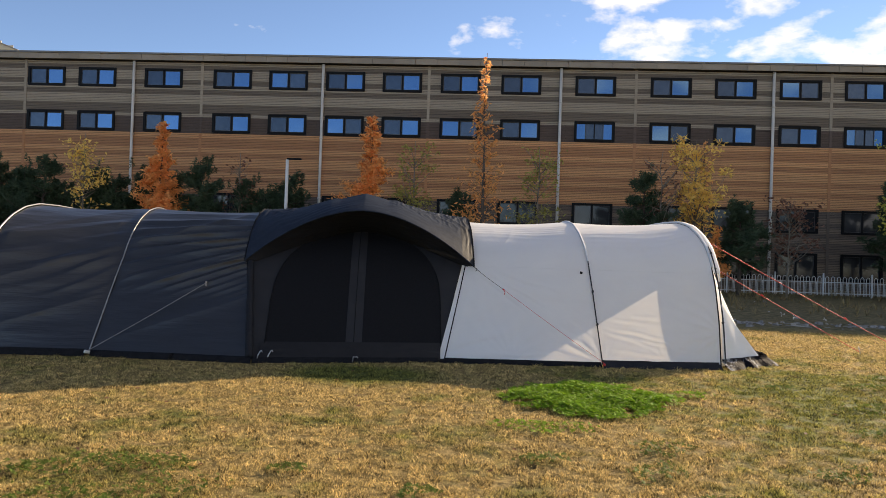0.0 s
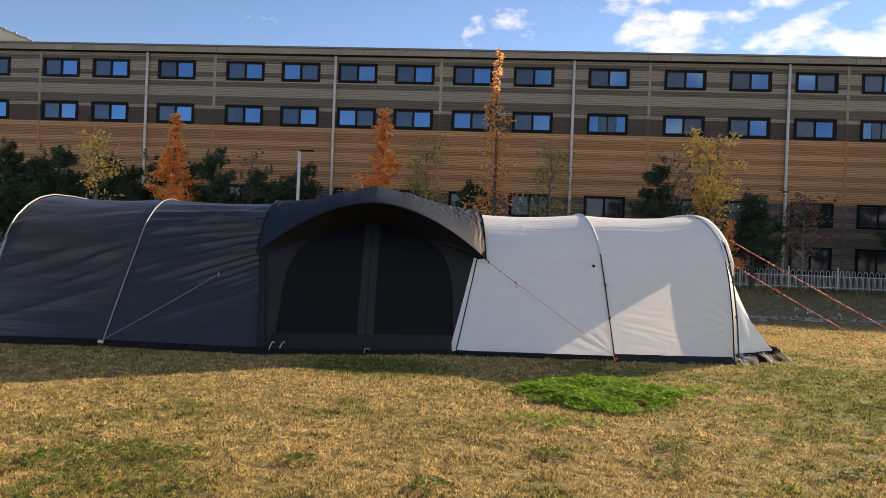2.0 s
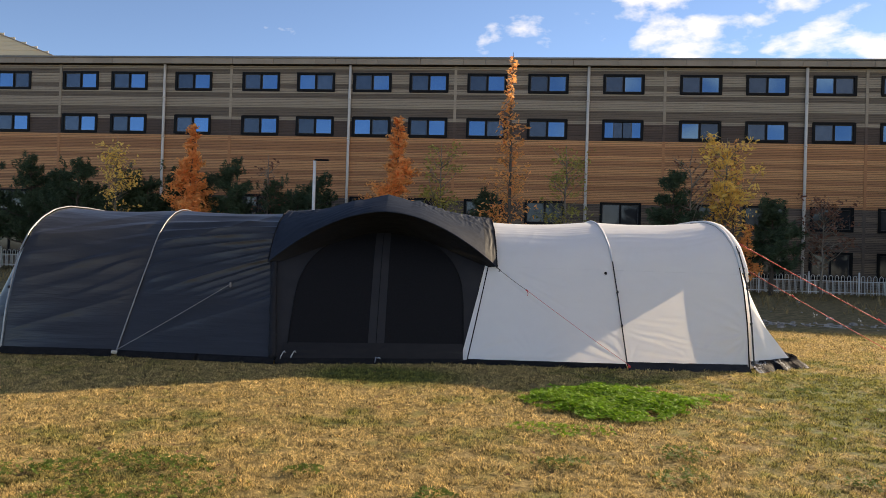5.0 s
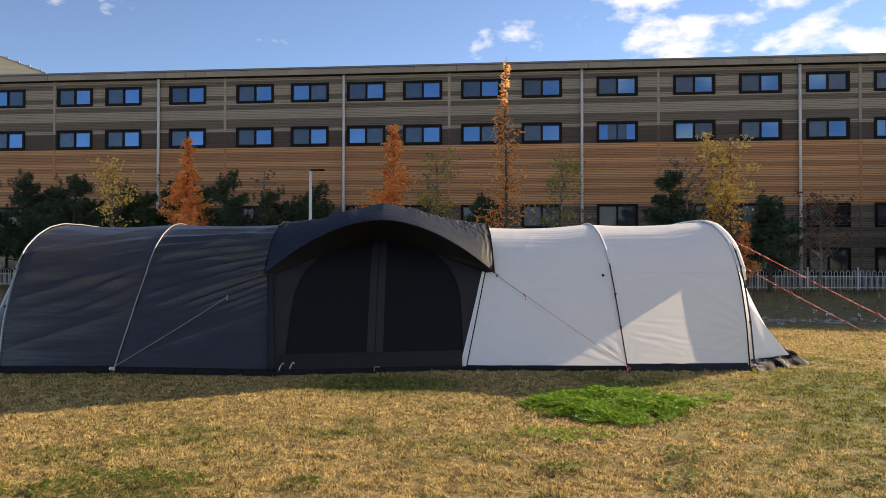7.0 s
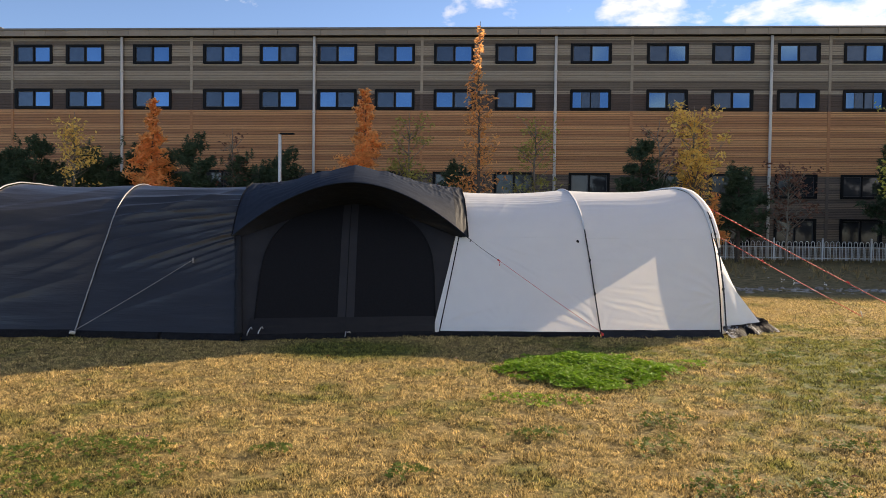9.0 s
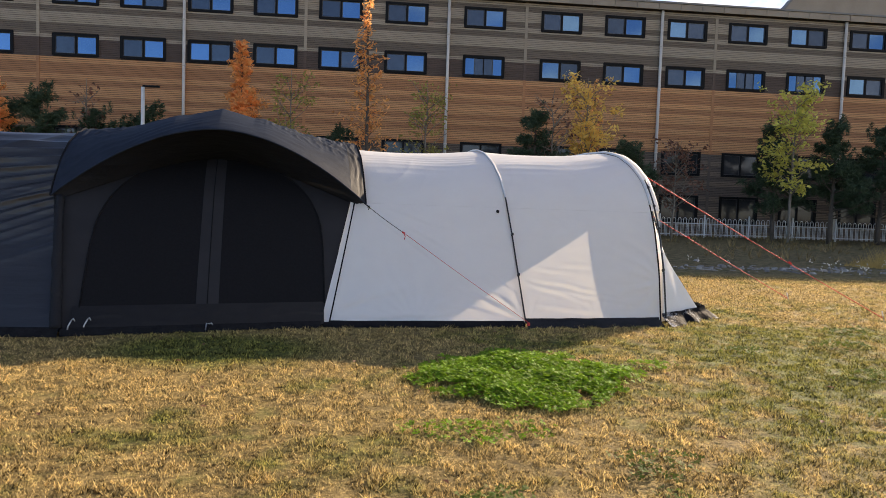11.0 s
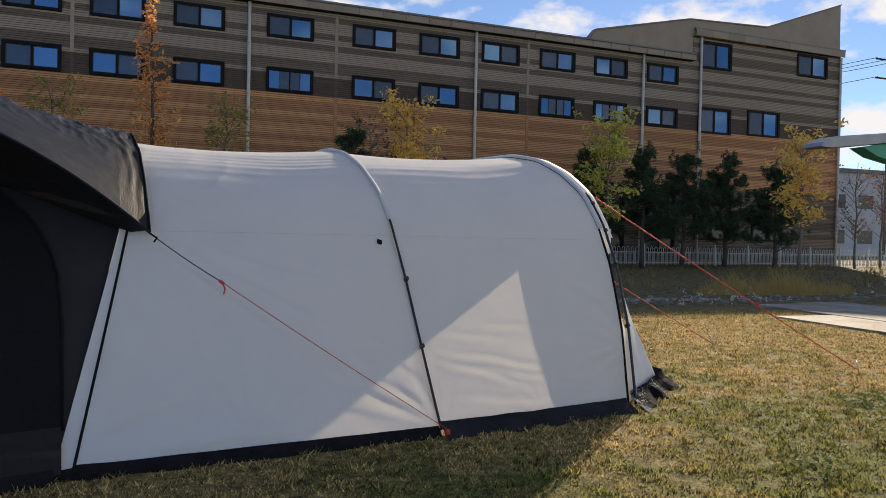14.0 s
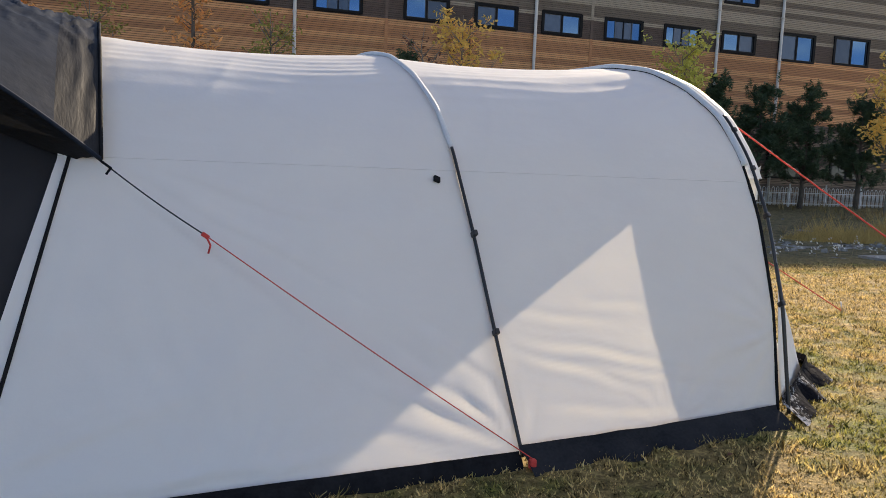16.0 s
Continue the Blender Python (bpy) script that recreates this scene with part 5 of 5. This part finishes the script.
def build_flowers():
    """Thin weeds with small white seed heads along the edge of the lawn."""
    rng = random.Random(17)
    verts, faces, stems = [], [], []
    for x0, y0, x1, y1, count in ((10.2, 19.5, 13.2, 20.2, 20), (15.0, 20.5, 19.0, 21.6, 7), (-17.5, 19.6, -14.5, 20.6, 12), (6.0, 20.4, 9.5, 21.6, 3)):
        for _ in range(count):
            t = rng.random()
            x, y = x0 + (x1 - x0) * t + rng.gauss(0, 0.15), y0 + (y1 - y0) * t + rng.gauss(0, 0.25)
            h = 0.12 + 0.26 * rng.random()
            dx, dy = rng.gauss(0, 0.07), rng.gauss(0, 0.07)
            stems.append(len(faces))
            n = len(verts)
            verts += [(x - 0.006, y, 0), (x + 0.006, y, 0), (x + dx, y + dy, h)]
            faces.append((n, n + 1, n + 2))
            for _ in range(5):
                a, b, c = (rng.gauss(0, 0.035) for _ in range(3))
                n = len(verts)
                verts += [(x + dx + a - 0.018, y + dy + b, h + c), (x + dx + a, y + dy + b + 0.012, h + c + 0.02), (x + dx + a + 0.018, y + dy + b, h + c), (x + dx + a, y + dy + b - 0.012, h + c - 0.015)]
                faces.append((n, n + 1, n + 2, n + 3))
    me = mesh_of("flowering_weeds", verts, faces, L_SEED)
    me.materials.append(L_WEED)
    for k in stems:
        me.polygons[k].material_index = 1
    tagged(put("flowering_weeds", me), "thin weeds with small white seed heads at the lawn's edge", "weeds", kind="stuff")


build_flowers()


def build_rubble():
    """Broken stones and dry sticks on the soil beyond the lawn."""
    rng = random.Random(23)
    verts, faces = [], []
    corners = ((-1, -1, -0.4), (1, -1, -0.4), (1, 1, -0.4), (-1, 1, -0.4), (-0.7, -0.7, 1), (0.7, -0.7, 1), (0.7, 0.7, 1), (-0.7, 0.7, 1))
    quads = ((0, 1, 5, 4), (1, 2, 6, 5), (2, 3, 7, 6), (3, 0, 4, 7), (4, 5, 6, 7))
    for _ in range(420):
        t = rng.random()
        x, y = 5.0 + 14.0 * t + rng.gauss(0, 0.4), 20.7 + 1.6 * t + rng.gauss(0, 0.55)
        if rng.random() < 0.25:
            x, y = rng.uniform(-22, 22), rng.uniform(21, 34)
        r = 0.02 + 0.055 * rng.random() ** 2.5
        stick = rng.random() < 0.3
        a = rng.random() * 3.14
        c, d = math.cos(a), math.sin(a)
        n = len(verts)
        for p, q, w in corners:
            p, q, w = p * r * (5.0 if stick else rng.uniform(0.7, 1.4)), q * r * (0.3 if stick else rng.uniform(0.7, 1.3)), w * r * (0.4 if stick else rng.uniform(0.4, 0.9))
            verts.append((x + c * p - d * q, y + d * p + c * q, w))
        faces += [tuple(n + k for k in f) for f in quads]
    tagged(put("rubble", mesh_of("rubble", verts, faces, M_RUBBLE)), "small grey stones and dry sticks on bare soil", "rubble", kind="stuff")


build_rubble()

# canopy roof beyond the tents
M_GREEN = material("green_sheet", ((0.05, 0.38, 0.22), (0.08, 0.48, 0.29)), 0.5, 3.0, bump=0.05)
M_ALU = material("canopy_metal", ((0.30, 0.30, 0.30), (0.42, 0.42, 0.42)), 0.4, 2.0, metal=0.6, bump=0.05)
canopy = root("canopy", pose(0, 0, 0), "curved metal canopy roof with green underside", "canopy")
part("roof_edge", prism([(20.96, 4.92), (21.1, 5.08), (21.7, 5.32), (24.2, 5.6), (29, 5.84), (29, 5.5), (24.2, 5.24), (22.8, 5.06), (21.4, 4.90)], 26.3, 27.2), M_ALU, canopy, "grey metal roof edge")
part("underside", prism([(23.1, 5.04), (23.8, 4.74), (24.8, 4.56), (29, 4.44), (29, 5.45), (24.2, 5.22)], 26.45, 27.05), M_GREEN, canopy, "green underside")
for x in (26.6, 28.6):
    bar("post", [(x, 26.7, 0), (x, 26.7, 4.95)], 0.08, M_ALU, canopy)

# far pale building, pole with wires
M_PALE = material("pale_render", ((0.50, 0.50, 0.50), (0.62, 0.62, 0.62)), 0.8, 0.5, bump=0.1)
far_house = root("pale_building", pose(-1.1, 1.8, -0.3), "pale grey low building far beyond the fence", "building")
part("wall", boxed(79, 120, 80, 92, 0, 11.6), M_PALE, far_house)
part("roof", boxed(78.5, 120.5, 79.5, 92.5, 11.6, 12.1), M_ROOF, far_house)
for x in (82, 87, 92, 97):
    for z in (2.0, 6.8):
        part("window", boxed(x, x + 2.6, 79.93, 79.99, z, z + 1.8, 0.01), M_DIM, far_house)
pole = root("utility_pole", pose(66.6, 61.7, 0), "grey utility pole with cross arms and wires", "utility pole")
bar("post", [(0, 0, -0.1), (0, 0, 21)], 0.15, M_PALEBARK, pole, "", 8, 0.10)
for z in (20.2, 18.3):
    part("cross_arm", boxed(-1.8, 1.8, -0.06, 0.06, z, z + 0.14), M_FRAME, pole)
for dx, z in ((-1.6, 20.4), (0.0, 20.4), (1.6, 20.4), (-1.5, 18.5)):
    bar("wire", [(dx - 22 * t, 25 * t, z - 1.6 * math.sin(math.pi * t) + 0.5 * t) for t in np.linspace(0, 1, 10)], 0.03, M_FRAME, pole, "", 5)

def build_litter():
    """Dry fallen leaves lying on the grass."""
    rng = random.Random(3)
    verts, faces = [], []
    for _ in range(150):
        y = 3 + 14 * rng.random()
        x = (rng.random() * 2 - 1) * (1.5 + 0.6 * y)
        a, r = rng.random() * 6.28, 0.018 + 0.022 * rng.random()
        c, d = math.cos(a) * r, math.sin(a) * r
        z = ground_height(x, y) + 0.022
        n = len(verts)
        verts += [(x - c, y - d, z), (x + d * 0.5, y - c * 0.5, z + 0.012), (x + c, y + d, z + 0.006), (x - d * 0.5, y + c * 0.5, z + 0.014)]
        faces.append((n, n + 1, n + 2, n + 3))
    tagged(put("fallen_leaves", mesh_of("fallen_leaves", verts, faces, L_WINE)), "dry brown fallen leaves scattered on the lawn", "leaves", kind="stuff")


build_litter()
build_clover()
build_blades()


# ---- siding boards of the long wall ----
BANDS = (1, 0, 1, 0, 1, 1, 0, 1, 0, 0, 1, 0, 1, 0, 1, 0, 0, 1)


def board_material(z, k):
    """Bands of three thin boards in two shades."""
    pale = BANDS[(k // 3) % len(BANDS)]
    if z > 9.71:
        return M_TAUPE if pale else M_TAUPE_D
    if z > 8.7:
        return M_UMBER
    if z > 4.9:
        return M_ORANGE if pale else M_ORANGE_D
    return M_LOW if pale else M_LOW_D


def build_boards():
    step = 0.10
    singles, rest = 0, {}
    for x0, x1, top, holes, base in ((X0, X1, 13.12, OPENINGS, core), (X1, XE, 14.75, END_OPENINGS, core_end)):
        k = 0
        z = 0.0
        while z < top - 0.05:
            hi = min(z + step, top)
            cuts = [x0] + [x for x in PIPES + STRIPS if x0 + 0.5 < x < x1 - 0.5] + [x1]
            cuts = sorted(cuts)
            mat = board_material(z + 0.05, k)
            proud = 0.0 if k % 2 else 0.010
            for a, b in zip(cuts[:-1], cuts[1:]):
                for c, d in spans(a, b, z, hi, [(h0 - 0.0, h1 + 0.0, h2, h3) for h0, h1, h2, h3 in holes]):
                    if -5.5 < a < 16 and z > 4.8 and singles < 300:
                        part("board", boxed(c + 0.004, d - 0.004, FACE - proud, FACE + 0.028, z + 0.010, hi - 0.010), mat, base)
                        singles += 1
                    else:
                        rest.setdefault((base.name, mat.name), (base, mat, []))[2].append((c + 0.004, d - 0.004, FACE - proud, FACE + 0.028, z + 0.010, hi - 0.010))
            z += step
            k += 1
    for base, mat, boxes in rest.values():
        verts, faces = [], []
        for a, b, c, d, e, g in boxes:
            n = len(verts)
            verts += [(a, c, e), (b, c, e), (b, d, e), (a, d, e), (a, c, g), (b, c, g), (b, d, g), (a, d, g)]
            faces += [(n, n + 1, n + 5, n + 4), (n + 1, n + 2, n + 6, n + 5), (n + 2, n + 3, n + 7, n + 6), (n + 3, n, n + 4, n + 7), (n + 4, n + 5, n + 6, n + 7), (n + 3, n + 2, n + 1, n)]
        tagged(put("siding", mesh_of("siding", verts, faces, mat), base), kind="stuff")


build_boards()
